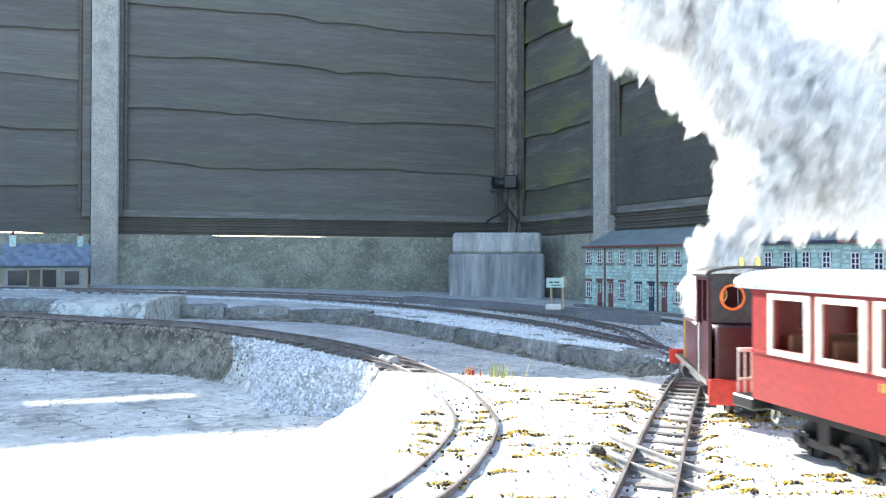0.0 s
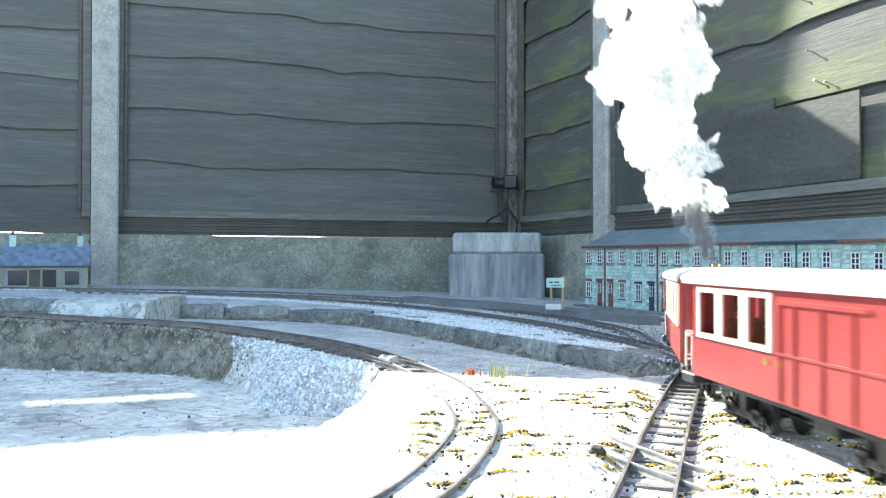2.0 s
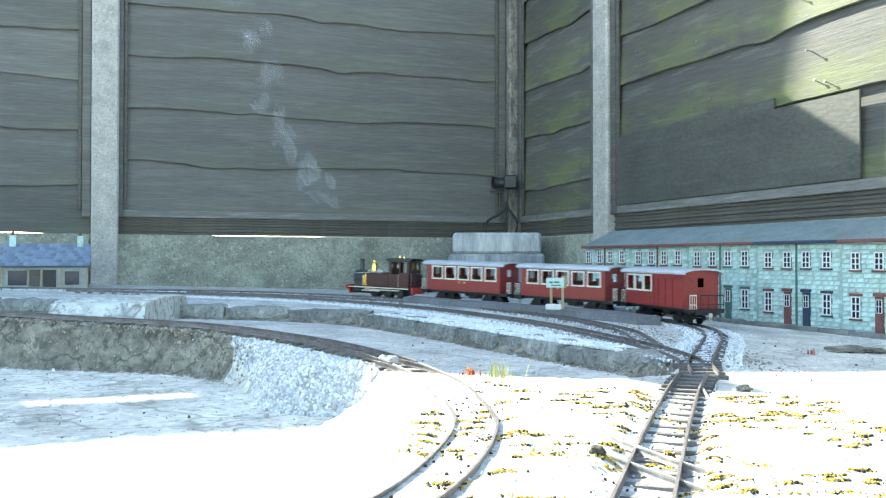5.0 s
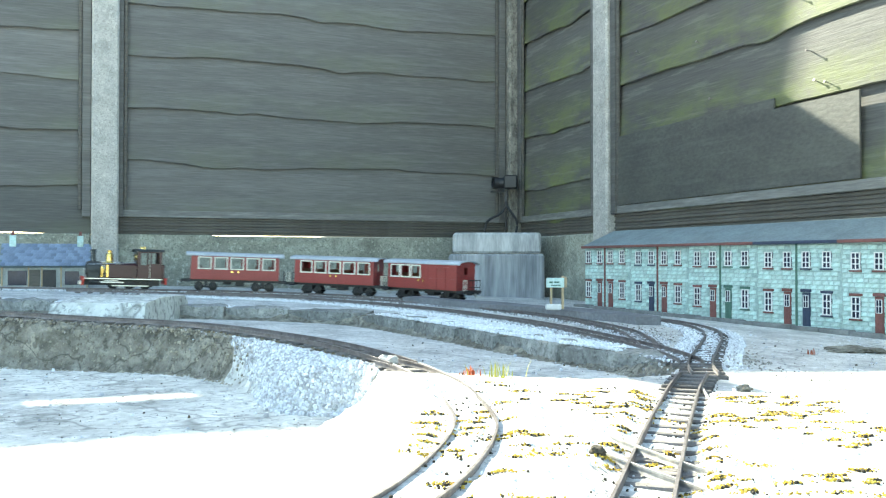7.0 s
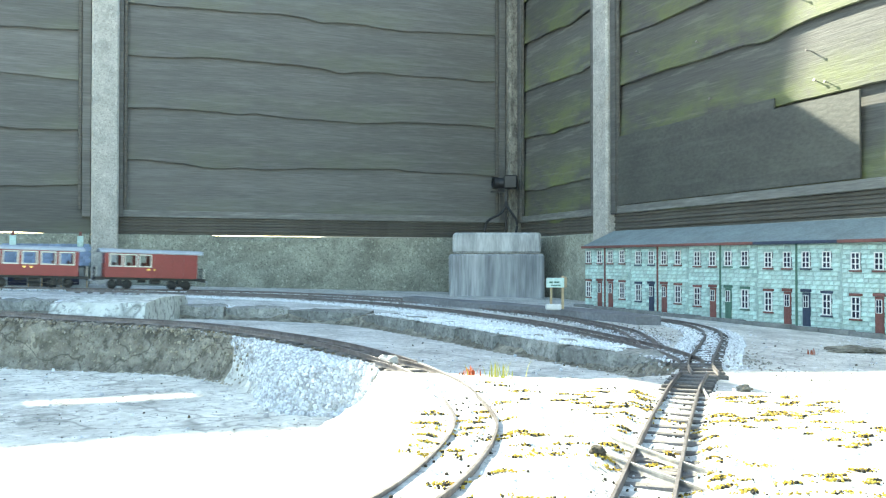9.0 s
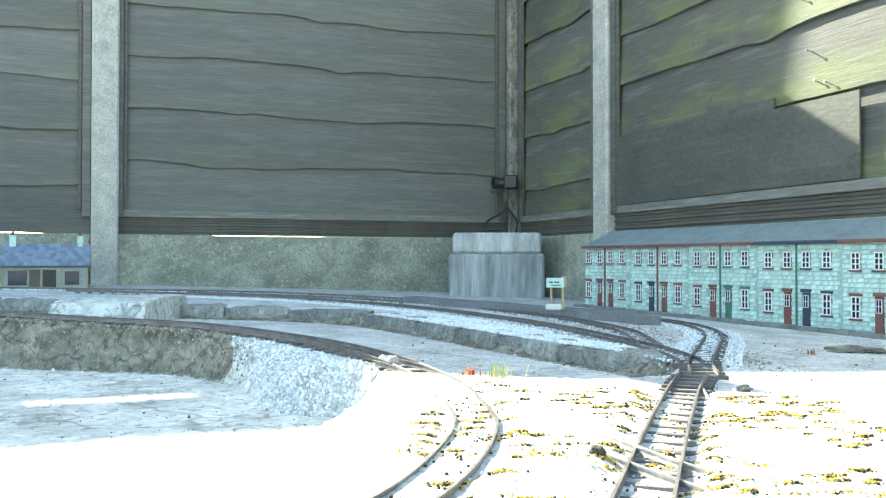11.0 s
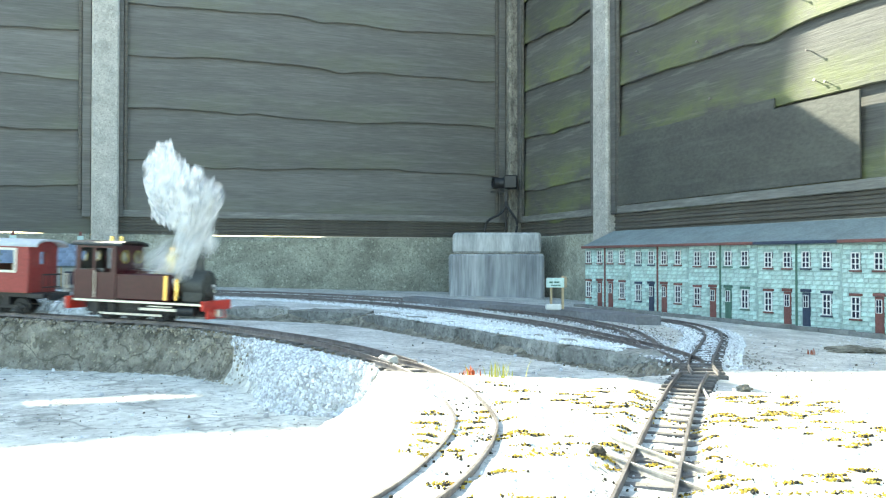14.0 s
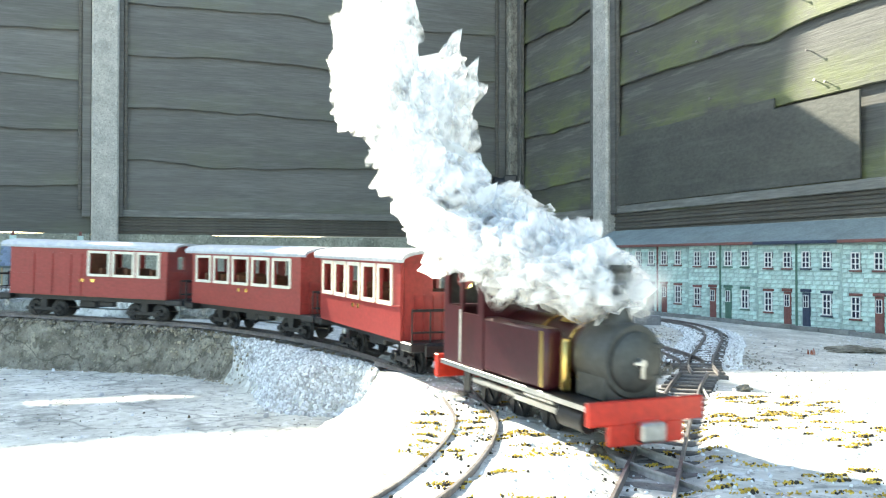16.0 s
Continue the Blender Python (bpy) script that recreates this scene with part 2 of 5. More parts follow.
# main line: in past the viewpoint, along the terrace, the far fence, round a loop and back across
MAIN = spline([plan(*c) for c in ((0.78, -0.80), (0.50, -0.10), (0.40, 0.25), (0.335, 0.48), (0.306, 0.607), (0.296, 0.70), (0.291, 0.81), (0.306, 0.95), (0.338, 1.1),
              (0.382, 1.309), (0.47, 1.57), (0.568, 1.852), (0.622, 2.06), (0.632, 2.26), (0.58, 2.46), (0.40, 2.68), (0.14, 2.92), (-0.20, 3.20), (-0.55, 3.32),
              (-0.83, 3.28), (-1.17, 3.12), (-1.487, 2.955), (-1.80, 2.83), (-2.12, 2.62), (-2.30, 2.26), (-2.15, 1.88), (-1.80, 1.77), (-1.25, 1.715),
              (-0.848, 1.685), (-0.688, 1.64), (-0.497, 1.60), (-0.378, 1.535), (-0.26, 1.425), (-0.153, 1.295), (-0.061, 1.125), (-0.002, 0.967), (0.045, 0.855), (0.094, 0.751), (0.142, 0.638),
              (0.174, 0.577), (0.203, 0.514), (0.25, 0.40), (0.33, 0.2), (0.44, -0.1), (0.60, -0.5))])
STEP = 0.02


def at(s, way=MAIN):
    """Place and heading (as a unit vector) at s metres along a way."""
    i = max(0, min(len(way) - 2, int(s / STEP)))
    f = s / STEP - i
    (ax, ay), (bx, by) = way[i], way[i + 1]
    x, y = ax + (bx - ax) * f, ay + (by - ay) * f
    return Vector((x, y, rail_z(x, y))), Vector((bx - ax, by - ay, 0)).normalized()

# ---- ground: one sheet, with the sunken basin, the low yard and the banked line ----
BRANCH = spline([plan(*c) for c in ((0.085, 0.42), (0.127, 0.551), (0.199, 0.78), (0.273, 1.007), (0.316, 1.13), (0.346, 1.21))])
CURVE = spline([plan(*c) for c in ((-0.055, 0.42), (-0.012, 0.528), (0.012, 0.62), (0.025, 0.70), (0.027, 0.76), (0.018, 0.84), (0.004, 0.93), (-0.035, 1.05), (-0.077, 1.12))])
SIDING = spline([plan(*c) for c in ((0.375, 1.30), (0.385, 1.42), (0.375, 1.56), (0.335, 1.75), (0.26, 2.02), (0.14, 2.30), (-0.03, 2.58), (-0.25, 2.80), (-0.55, 2.98), (-0.95, 2.99), (-1.3, 2.90))])
LOOP = spline([plan(*c) for c in ((0.372, 1.57), (0.395, 1.76), (0.405, 2.0), (0.33, 2.34), (0.196, 2.61), (0.02, 2.87), (-0.25, 3.04), (-0.55, 3.12), (-0.95, 3.08))])
KERB = spline([plan(*c) for c in ((-1.5, 2.38), (-0.742, 2.39), (-0.44, 2.41), (-0.199, 2.317), (0.02, 1.99), (0.112, 1.83), (0.227, 1.637), (0.33, 1.479), (0.37, 1.36))])
BASIN = [plan(*c) for c in ((-4, 1.72), (-1.25, 1.675), (-0.848, 1.645), (-0.69, 1.60), (-0.505, 1.56), (-0.395, 1.50), (-0.285, 1.385), (-0.185, 1.25), (-0.088, 1.12), (-0.075, 1.04), (-0.07, 0.95), (-0.075, 0.85), (-0.11, 0.70), (-0.2, 0.5), (-0.25, 0.1), (-4, 0.1))]
YARD = [(x, y) for x, y in KERB] + [plan(*c) for c in ((0.33, 1.24), (0.20, 1.15), (0.08, 1.11), (0.01, 1.09), (-0.03, 1.16), (-0.12, 1.335), (-0.23, 1.47), (-0.36, 1.585), (-0.485, 1.645), (-0.68, 1.69), (-0.85, 1.73), (-1.5, 1.77))]


def dist_to(P, line, closed=False):
    """Distance of each point of P from a bent line."""
    best = np.full(len(P), 9.0)
    L = np.array(line + line[:1] if closed else line)
    for a, b in zip(L, L[1:]):
        ab = b - a
        t = np.clip(((P - a) @ ab) / max(1e-9, ab @ ab), 0, 1)
        best = np.minimum(best, np.hypot(*(P - a - t[:, None] * ab).T))
    return best


def inside(P, poly):
    hit = np.zeros(len(P), bool)
    L = np.array(poly)
    for a, b in zip(L, np.roll(L, -1, 0)):
        cross = (a[1] > P[:, 1]) != (b[1] > P[:, 1])
        with np.errstate(divide="ignore", invalid="ignore"):
            hit ^= cross & (P[:, 0] < (b[0] - a[0]) * (P[:, 1] - a[1]) / (b[1] - a[1]) + a[0])
    return hit


def smooth01(v):
    v = np.clip(v, 0, 1)
    return v * v * (3 - 2 * v)


def wobble(P, s, seed):
    """Cheap uneven relief."""
    r = np.random.RandomState(seed)
    z = np.zeros(len(P))
    for k in range(14):
        w = s * (1 + 0.55 * k)
        a = r.rand() * 6.28
        z += np.sin((P[:, 0] * math.cos(a) + P[:, 1] * math.sin(a)) * w + r.rand() * 6.28 + 1.5 * np.sin(P[:, 0] * w * 0.31 + k)) / (1 + 0.5 * k)
    return z / 5


def ground_z(P):
    """Height of the ground at plan points, and the zone of each: 0 dust, 1 basin floor, 2 bank, 3 soil-strewn sunlit ground."""
    P = np.asarray(P, float)
    u = P[:, 0] * CY - P[:, 1] * SY
    bed = 0.012 - 0.035 * np.clip(u, -1.6, 1.4) - 0.0045
    z = bed + lift(P[:, 0], P[:, 1]) + 0.0015 * wobble(P, 30, 1)
    zone = np.zeros(len(P), int)
    # drifted grit fills the track beds of the sunlit foreground almost to the rail heads
    d = P[:, 0] * SY + P[:, 1] * CY
    beds = dist_to(P, BRANCH)
    hollow = 0.0035 * smooth01((0.034 - dist_to(P, CURVE[:22])) / 0.012)
    open_bed = smooth01((beds - 0.020) / 0.024)
    drift = smooth01((1.09 - d) / 0.10) * smooth01((u + 0.10) / 0.05)
    z = z + drift * ((0.0101 + 0.0010 * wobble(P, 26, 12)) * open_bed + (0.0034 + 0.0022 * wobble(P, 60, 8)) * (1 - open_bed) + 0.0007 * wobble(P, 90, 9) - hollow)
    yard = smooth01(np.where(inside(P, YARD), dist_to(P, YARD, True), 0) / 0.03)
    far = inside(P, YARD) & (dist_to(P, KERB) < 0.035)
    z = z * (1 - yard) + yard * (bed - 0.030 + 0.001 * wobble(P, 18, 2))
    ins = inside(P, BASIN)
    edge = dist_to(P, BASIN, True)
    wide = 0.03 + 0.13 * np.exp(-((u + 0.185) / 0.085) ** 2) * smooth01((d - 1.06) / 0.14)
    wide = wide * (1 + 0.35 * wobble(P, 22, 3))
    drop = smooth01(np.where(ins, edge, 0) / np.maximum(0.012, wide))
    floor = -0.038 + 0.0012 * wobble(P, 14, 4)
    rough = 0.010 * wobble(P, 45, 5) * np.sin(np.clip(drop, 0, 1) * math.pi)
    z = z * (1 - drop) + floor * drop + rough
    zone[ins & (drop > 0.96)] = 1
    zone[(ins & (drop <= 0.96) & (drop > 0.02) & (P[:, 1] > 1.1) & (u < -0.34)) | far] = 2
    return z, zone


def grid_ground():
    us, ds = np.arange(-1.9, 1.75, 0.0125), np.concatenate([np.arange(-0.2, 2.5, 0.0125), np.arange(2.5, 4.3, 0.03)])
    U, Dd = np.meshgrid(us, ds)
    P = np.stack([Dd * SY + U * CY, Dd * CY - U * SY], -1).reshape(-1, 2)
    z, zone = ground_z(P)
    nu, nd = len(us), len(ds)
    idx = np.arange(nu * nd).reshape(nd, nu)
    quads = np.stack([idx[:-1, :-1], idx[:-1, 1:], idx[1:, 1:], idx[1:, :-1]], -1).reshape(-1, 4)
    me = bpy.data.meshes.new("ground")
    # the sheet goes on to the horizon all round
    rim = np.concatenate([idx[0, :], idx[1:, -1], idx[-1, -2::-1], idx[-2:0:-1, 0]])
    c = np.array(plan(0, 2))
    out = P[rim] + (P[rim] - c) / np.linalg.norm(P[rim] - c, axis=1)[:, None] * 400
    verts = np.concatenate([np.column_stack([P, z]), np.column_stack([out, np.full(len(rim), -0.06)])])
    o = len(P) + np.arange(len(rim))
    skirt = np.stack([rim, o, np.roll(o, -1), np.roll(rim, -1)], -1)
    me.from_pydata(verts.tolist(), [], np.concatenate([quads, skirt]).tolist())
    for m in (M_GROUND, M_BASIN, M_BANK):
        me.materials.append(m)
    fz = np.concatenate([zone[quads].max(1), np.zeros(len(skirt), int)])
    me.polygons.foreach_set("material_index", fz.astype(np.int32))
    me.polygons.foreach_set("use_smooth", np.ones(len(fz), bool))
    me.update()
    return tagged(new("ground", me), "dusty grey concrete ground with a sunken basin", "ground", kind="structure")


ground = grid_ground()


def gz(x, y):
    return float(ground_z([(x, y)])[0][0])


# ---- the fence: concrete posts, gravel boards, waney-edged panels ----
def waney(length, height, seed, thick=0.014, lean=0.016, wave=0.007):
    """One lapped board along x from 0 to length: wavy lower edge at z = 0, leaning out at the foot (towards -y)."""
    r = random.Random(seed)
    ph = [r.uniform(0, 6.28) for _ in range(6)]
    n = max(6, int(length / 0.03))
    bm = bmesh.new()
    rows = []
    knot = r.uniform(0.2, 0.8) * length
    for i in range(n + 1):
        x = length * i / n
        w = wave * (math.sin(2.3 * x * 2 + ph[0]) + 0.6 * math.sin(7.1 * x + ph[1]) + 0.35 * math.sin(17 * x + ph[2]) + 0.15 * math.sin(45 * x + ph[3]))
        w -= 0.012 * math.exp(-((x - knot) / 0.07) ** 2)
        y0 = 0.002 * math.sin(3 * x + ph[4])
        rows.append([bm.verts.new(p) for p in ((x, y0 - lean, w + 0.002), (x, y0 - lean + 0.003, w - 0.001), (x, y0 - lean + thick, w + 0.001), (x, y0 + thick, height), (x, y0, height), (x, y0 - lean * 0.5, height * 0.5 + w * 0.5))])
    k = len(rows[0])
    for a, b in zip(rows, rows[1:]):
        for i in range(k):
            bm.faces.new((a[i], b[i], b[(i + 1) % k], a[(i + 1) % k]))
    bm.faces.new(rows[0]), bm.faces.new(rows[-1][::-1])
    return bm


def panel(name, label, m, length, foot, edges, top, material, band=True, lap=0.05, slit=None, wave=0.007):
    """A fence panel along its x, facing -y: boards with lower edges at the given heights, framing battens, a ribbed band at the foot."""
    root = thing(name, label, "fence panel", m, kind="structure")
    lows = sorted(edges)
    for i, z in enumerate(lows):
        up = lows[i + 1] if i + 1 < len(lows) else top
        if slit and z < slit < up:                     # a gap added above the view drops a streak of sun
            low = waney(length, slit - 0.007 - z, i * 37, wave=0.004)
            part("board", low, material, root).matrix_basis = pose(0, 0, z)
            # unseen strips added behind the gap to trim the streak's length
            for a, b in ((0, 1.15), (1.37, length)):
                bm = bmesh.new()
                box(bm, a, 0.016, slit - 0.06, b, 0.026, up + 0.03, 0.001)
                part("cover_strip", bm, material, root)
            bm = waney(length, up - slit + 0.05, i * 41, wave=0.003)
            part("board", bm, material, root).matrix_basis = pose(0, 0, slit + 0.009)
            continue
        bm = waney(length, up - z + lap * (i + 1 < len(lows)), i * 37 + int(length * 100), wave=wave)
        part("board", bm, material, root).matrix_basis = pose(0, 0, z)
    for x in (0.002, length - 0.036):
        bm = bmesh.new()
        box(bm, x, -0.034, foot + 0.075, x + 0.034, -0.0185, top, 0.002)
        part("batten", bm, M_WOOD, root)
        bm = bmesh.new()
        inner = 0.036 if x < 0.1 else -0.016
        box(bm, x + inner, -0.028, foot + 0.106, x + inner + 0.014, -0.0185, top, 0.002)
        part("batten", bm, M_SLAT, root)
    if band:
        bm = bmesh.new()
        box(bm, 0, -0.026, foot + 0.076, length, 0.012, foot + 0.106, 0.002)
        part("rail", bm, M_WORN, root, "pale worn bottom rail")
        me = None
        for k in range(6):
            if me is None:
                bm = bmesh.new()
                box(bm, 0, -0.012, 0, length, 0.006, 0.0126, 0.003)
                me = mesh_of("rib", bm, M_SLAT)
            shared("rib", me, root, pose(0, -0.004 * (k % 2), foot + 0.0015 + k * 0.0124))
    return root


WOODS = (1.265, 1.045, 0.812, 0.580, 0.350)
panel("fence_panel_1", "weathered dark waney-edged boards in a lapped fence panel", pose(-0.014, WALL_Y, 0), 1.814, 0.268, (*WOODS, 1.46, 1.66), FENCE_TOP, M_WOOD)
panel("fence_panel_2", "dark waney-edged lapped fence panel beside the concrete post", pose(-1.94, WALL_Y, 0), 1.836, 0.266, (1.118, 0.914, 0.705, 0.470, 0.268, 1.32, 1.51, 1.69), FENCE_TOP, M_WOOD, band=False, slit=1.65)
panel("fence_panel_3", "dark lapped fence panel further along", pose(-3.87, WALL_Y, 0), 1.82, 0.272, (1.118, 0.914, 0.705, 0.470, 0.282, 1.32, 1.51, 1.69), FENCE_TOP, M_WOOD, band=False)
side = lambda y: Matrix.Translation((WALL_X, y, 0)) @ pose(0, 0, 0, 0, 0, -90)
panel("fence_panel_4", "short green-stained lapped fence panel in the corner", side(3.925), 0.752, 0.267, (1.212, 0.98, 0.747, 0.502, 0.345, 1.42, 1.64), FENCE_TOP, M_WOODG, wave=0.0042)
panel("fence_panel_5", "green-stained lapped fence panel with a repair sheet", side(3.056), 1.758, 0.267, (1.04, 0.846, 0.617, 0.345, 1.24, 1.44, 1.65), FENCE_TOP, M_WOODG, wave=0.0042)
panel("fence_panel_6", "green-stained lapped fence panel beside the viewpoint", side(1.19), 1.82, 0.267, (1.04, 0.846, 0.617, 0.345, 1.24, 1.44, 1.65), FENCE_TOP, M_WOODG, wave=0.0042)

bm = bmesh.new()
prism(bm, [(0, 0.376), (1.255, 0.376), (1.255, 0.612), (0.93, 0.612), (0.93, 0.645), (0, 0.645)], -0.027, -0.0205, Matrix(((0, 1, 0, 0), (1, 0, 0, 0), (0, 0, 1, 0), (0, 0, 0, 1))))
repair = tagged(part("repair_board", bm, mat("dark repair sheet", (0.085, 0.083, 0.08), 0.6, tone=0.35, scale=4, fine=60, bump=0.3, stretch=(1, 1, 2), tint=(0.115, 0.115, 0.095), blotch=0.6, scuff=((0.22, 0.22, 0.2), 0.15))), "flat dark sheet nailed over the fence boards", "board")
repair.matrix_basis = side(3.06)
for nx, nz in ((1.02, 0.92), (1.06, 0.76), (1.09, 0.665), (1.13, 0.655), (0.55, 0.90), (0.62, 0.70), (1.22, 0.56), (0.18, 0.95)):
    bm = bmesh.new()
    cyl(bm, 0.0016, 0.0016, 0.016, pose(0, 0, 0, 90, 0, 0), 8)
    cyl(bm, 0.004, 0.004, 0.0015, pose(0, -0.016, 0, 90, 0, 0), 10)
    ob = tagged(part("nail", bm, M_RAIL), "rusty nail standing out of the fence board", "nail", "nails in the fence")
    ob.matrix_basis = side(3.06) @ pose(nx, -0.008, nz, random.Random(int(nx * 100)).uniform(-25, 10), 0, 0)


M_OLDPOST = mat("lichen-mottled old timber", (0.17, 0.155, 0.13), 0.9, tone=0.45, scale=30, fine=160, bump=0.8, stretch=(1, 1, 0.4), tint=(0.34, 0.32, 0.27), blotch=0.3, grit=(90, 0.6))


def post(name, x0, y0, x1, y1, material=M_POST, label="slotted grey concrete fence post with exposed aggregate"):
    bm = bmesh.new()
    box(bm, x0, y0, -0.2, x1, y1, 1.93, 0.008)
    tagged(part(name, bm, material), label, "fence post", kind="structure")


post("fence_post_1", -0.104, 3.935, 0.004, 4.06)
post("fence_post_2", 1.802, 3.93, 1.93, 4.05, M_OLDPOST, "brown lichen-mottled corner fence post")
post("fence_post_3", 1.825, 3.06, 1.95, 3.17)
post("fence_post_4", -2.045, 3.935, -1.94, 4.06)
post("fence_post_5", 1.825, 1.20, 1.95, 1.295)


def gravel_board(name, x0, y0, x1, y1):
    bm = bmesh.new()
    box(bm, x0, y0, -0.2, x1, y1, 0.271, 0.006)
    tagged(part(name, bm, M_GRAVEL_BOARD), "stained concrete gravel board under the fence", "gravel board", kind="structure")


bm = bmesh.new()
outline = [(0.001, -0.2), (1.80, -0.2), (1.80, 0.270), (1.37, 0.270), (1.36, 0.2665), (0.95, 0.2655), (0.40, 0.2660), (0.38, 0.270), (0.001, 0.270)]
prism(bm, outline, 3.975, 4.025, Matrix(((0, 1, 0, 0), (1, 0, 0, 0), (0, 0, 1, 0), (0, 0, 0, 1))))
tagged(part("gravel_board_1", bm, M_GRAVEL_BOARD), "stained concrete gravel board with a worn gap above", "gravel board", kind="structure")
gravel_board("gravel_board_2", -1.938, 3.975, -0.106, 4.025)
gravel_board("gravel_board_3", -3.87, 3.975, -2.047, 4.025)
gravel_board("gravel_board_4", 1.85, 3.172, 1.9, 3.928)
gravel_board("gravel_board_5", 1.85, 1.297, 1.9, 3.058)
gravel_board("gravel_board_6", 1.85, -0.7, 1.9, 1.198)

# an unseen plain wall, added beyond the fence to block sun from the corner
bm = bmesh.new()
box(bm, 1.125, 5.0, -0.1, 4.5, 5.15, 3.6, 0.01)
tagged(part("wall_beyond", bm, M_CONC), "unseen plain wall added beyond the fence to shade the corner", "wall", kind="structure")

# ---- kerb of broken concrete lumps along the bank ----
def kerb_stone(L, seed):
    """A worn lump of concrete, its edges broken."""
    r = random.Random(seed)
    bm = bmesh.new()
    box(bm, -L / 2, -0.022, -0.035, L / 2, 0.03, 0.0125, 0)
    bmesh.ops.subdivide_edges(bm, edges=[e for e in bm.edges if abs((e.verts[0].co - e.verts[1].co).x) > 0.01], cuts=7)
    bmesh.ops.subdivide_edges(bm, edges=bm.edges[:], cuts=1)
    off = Vector((seed * 1.7, seed * 0.9, 0))
    for v in bm.verts:
        e = abs(v.co.x) / (L / 2)
        v.co.z -= 0.004 * max(0, e - 0.8) / 0.2 + (0.004 if v.co.y < -0.015 and v.co.z > 0 else 0)
        v.co += Vector((0.3, 1, 1)) * 0.006 * noise.noise(v.co * 28 + off) + Vector((0, 1, 0.6)) * 0.003 * noise.noise(v.co * 90 + off)
    return bm


kerb = thing("kerb", "rough broken concrete kerb along the raised line", "kerb", kind="structure")
s, k = 0.02, 0
M_KERB = mat("grey broken kerb", (0.31, 0.30, 0.27), 0.95, tone=0.4, scale=18, fine=120, bump=1.0, depth=0.006, tint=(0.4, 0.4, 0.37), rnd=0.2, grit=(80, 0.6))
while s < (len(KERB) - 1) * STEP - 0.1:
    L = random.Random(k).uniform(0.13, 0.30)
    p, d = at(s + L / 2, KERB)
    ob = part("kerb_stone", kerb_stone(L * 0.985, k), M_KERB, kerb, smooth=True)
    u_here = across(p.x, p.y)
    ob.matrix_basis = Matrix.Translation((p.x, p.y, 0.012 - 0.035 * u_here - 0.011)) @ pose(0, 0, 0, 0, 0, math.degrees(math.atan2(d.y, d.x)) + random.Random(k + 5).uniform(-4, 4))
    s += L
    k += 1

# ---- the terrace of model cottages along the side fence ----
def rail_bar(bm, way, off, s0, s1, z0, w=0.0015, h=0.006, step=0.03):
    """One rail: a bar that follows a way at a sideways offset."""
    prof = ((-w * 0.9, 0), (w * 0.9, 0), (w * 0.45, h * 0.35), (w * 0.5, h * 0.6), (w * 0.75, h * 0.75), (w * 0.75, h), (-w * 0.75, h), (-w * 0.75, h * 0.75), (-w * 0.5, h * 0.6), (-w * 0.45, h * 0.35))
    rings, n = [], max(2, int((s1 - s0) / step))
    for k in range(n + 1):
        p, d = at(s0 + (s1 - s0) * k / n, way)
        side_v = Vector((-d.y, d.x, 0))
        rings.append([bm.verts.new(p + side_v * (off + a) + Vector((0, 0, z0 + b))) for a, b in prof])
    for a, b in zip(rings, rings[1:]):
        for i in range(len(prof)):
            bm.faces.new((a[i], b[i], b[(i + 1) % len(prof)], a[(i + 1) % len(prof)]))
    bm.faces.new(rings[0]), bm.faces.new(rings[-1][::-1])


def sleeper_mesh():
    bm = bmesh.new()
    box(bm, -0.006, -0.031, -0.006, 0.006, 0.031, 0.0005, 0.0012)
    return mesh_of("sleeper", bm, M_SLEEPER)


SLEEPER = sleeper_mesh()


def track(label, way, s0, s1, pitch=0.0385, sunk=0.0, material=None):
    root = thing("railway_track", label, "railway track")
    for off in (0.0175, -0.0175):
        bm = bmesh.new()
        rail_bar(bm, way, off, s0, s1, -sunk)
        part("rail", bm, material or M_RAIL, root, smooth=False)
    r = random.Random(int(s1 * 100))
    k, s = 0, s0 + 0.01
    while s < s1 and k < 298:
        p, d = at(s, way)
        m = Matrix.Translation(p - Vector((0, 0, 0.0002 + sunk))) @ pose(0, 0, 0, 0, 0, math.degrees(math.atan2(d.y, d.x)) + r.uniform(-2, 2))
        shared("sleeper", SLEEPER, root, m)
        s += pitch
        k += 1
    return root


MAIN_LEN = (len(MAIN) - 1) * STEP
# in the sun, paler and sunken rails stand in for glare over them
track("half-buried model railway line in the sunlit ground", MAIN, 0.75, 1.93, sunk=0.0014, material=M_DUSTY_SUN_RAIL)
track("narrow-gauge model railway line on pale chippings", MAIN, 2.085, 9.80)
track("dusty model railway line, paled for the sun, crossing the ground", MAIN, 9.81, MAIN_LEN - 0.25, sunk=0.0004, material=M_DUSTY_SUN_RAIL)
track("straight model railway line joining at the turnout", BRANCH, 0.0, (len(BRANCH) - 1) * STEP)
track("curved model railway branch in the sunlit ground", CURVE, 0.0, (len(CURVE) - 1) * STEP)
track("old siding track half sunk in chippings", SIDING, 0.04, (len(SIDING) - 1) * STEP - 0.04)
track("second siding track beside the platform", LOOP, 0.04, (len(LOOP) - 1) * STEP - 0.04)

FACADE = Matrix.Translation((1.60, 2.705, 0)) @ pose(0, 0, 0, 0, 0, math.degrees(math.atan2(-0.994, 0.106)))
# in this frame x runs along the row, -y faces the line, z up
PIPES = (0.015, 0.292, 0.570, 0.848, 1.126)
EAVES = 0.205


def base_z(x):
    return -0.010 - 0.0135 * (x + 0.1)


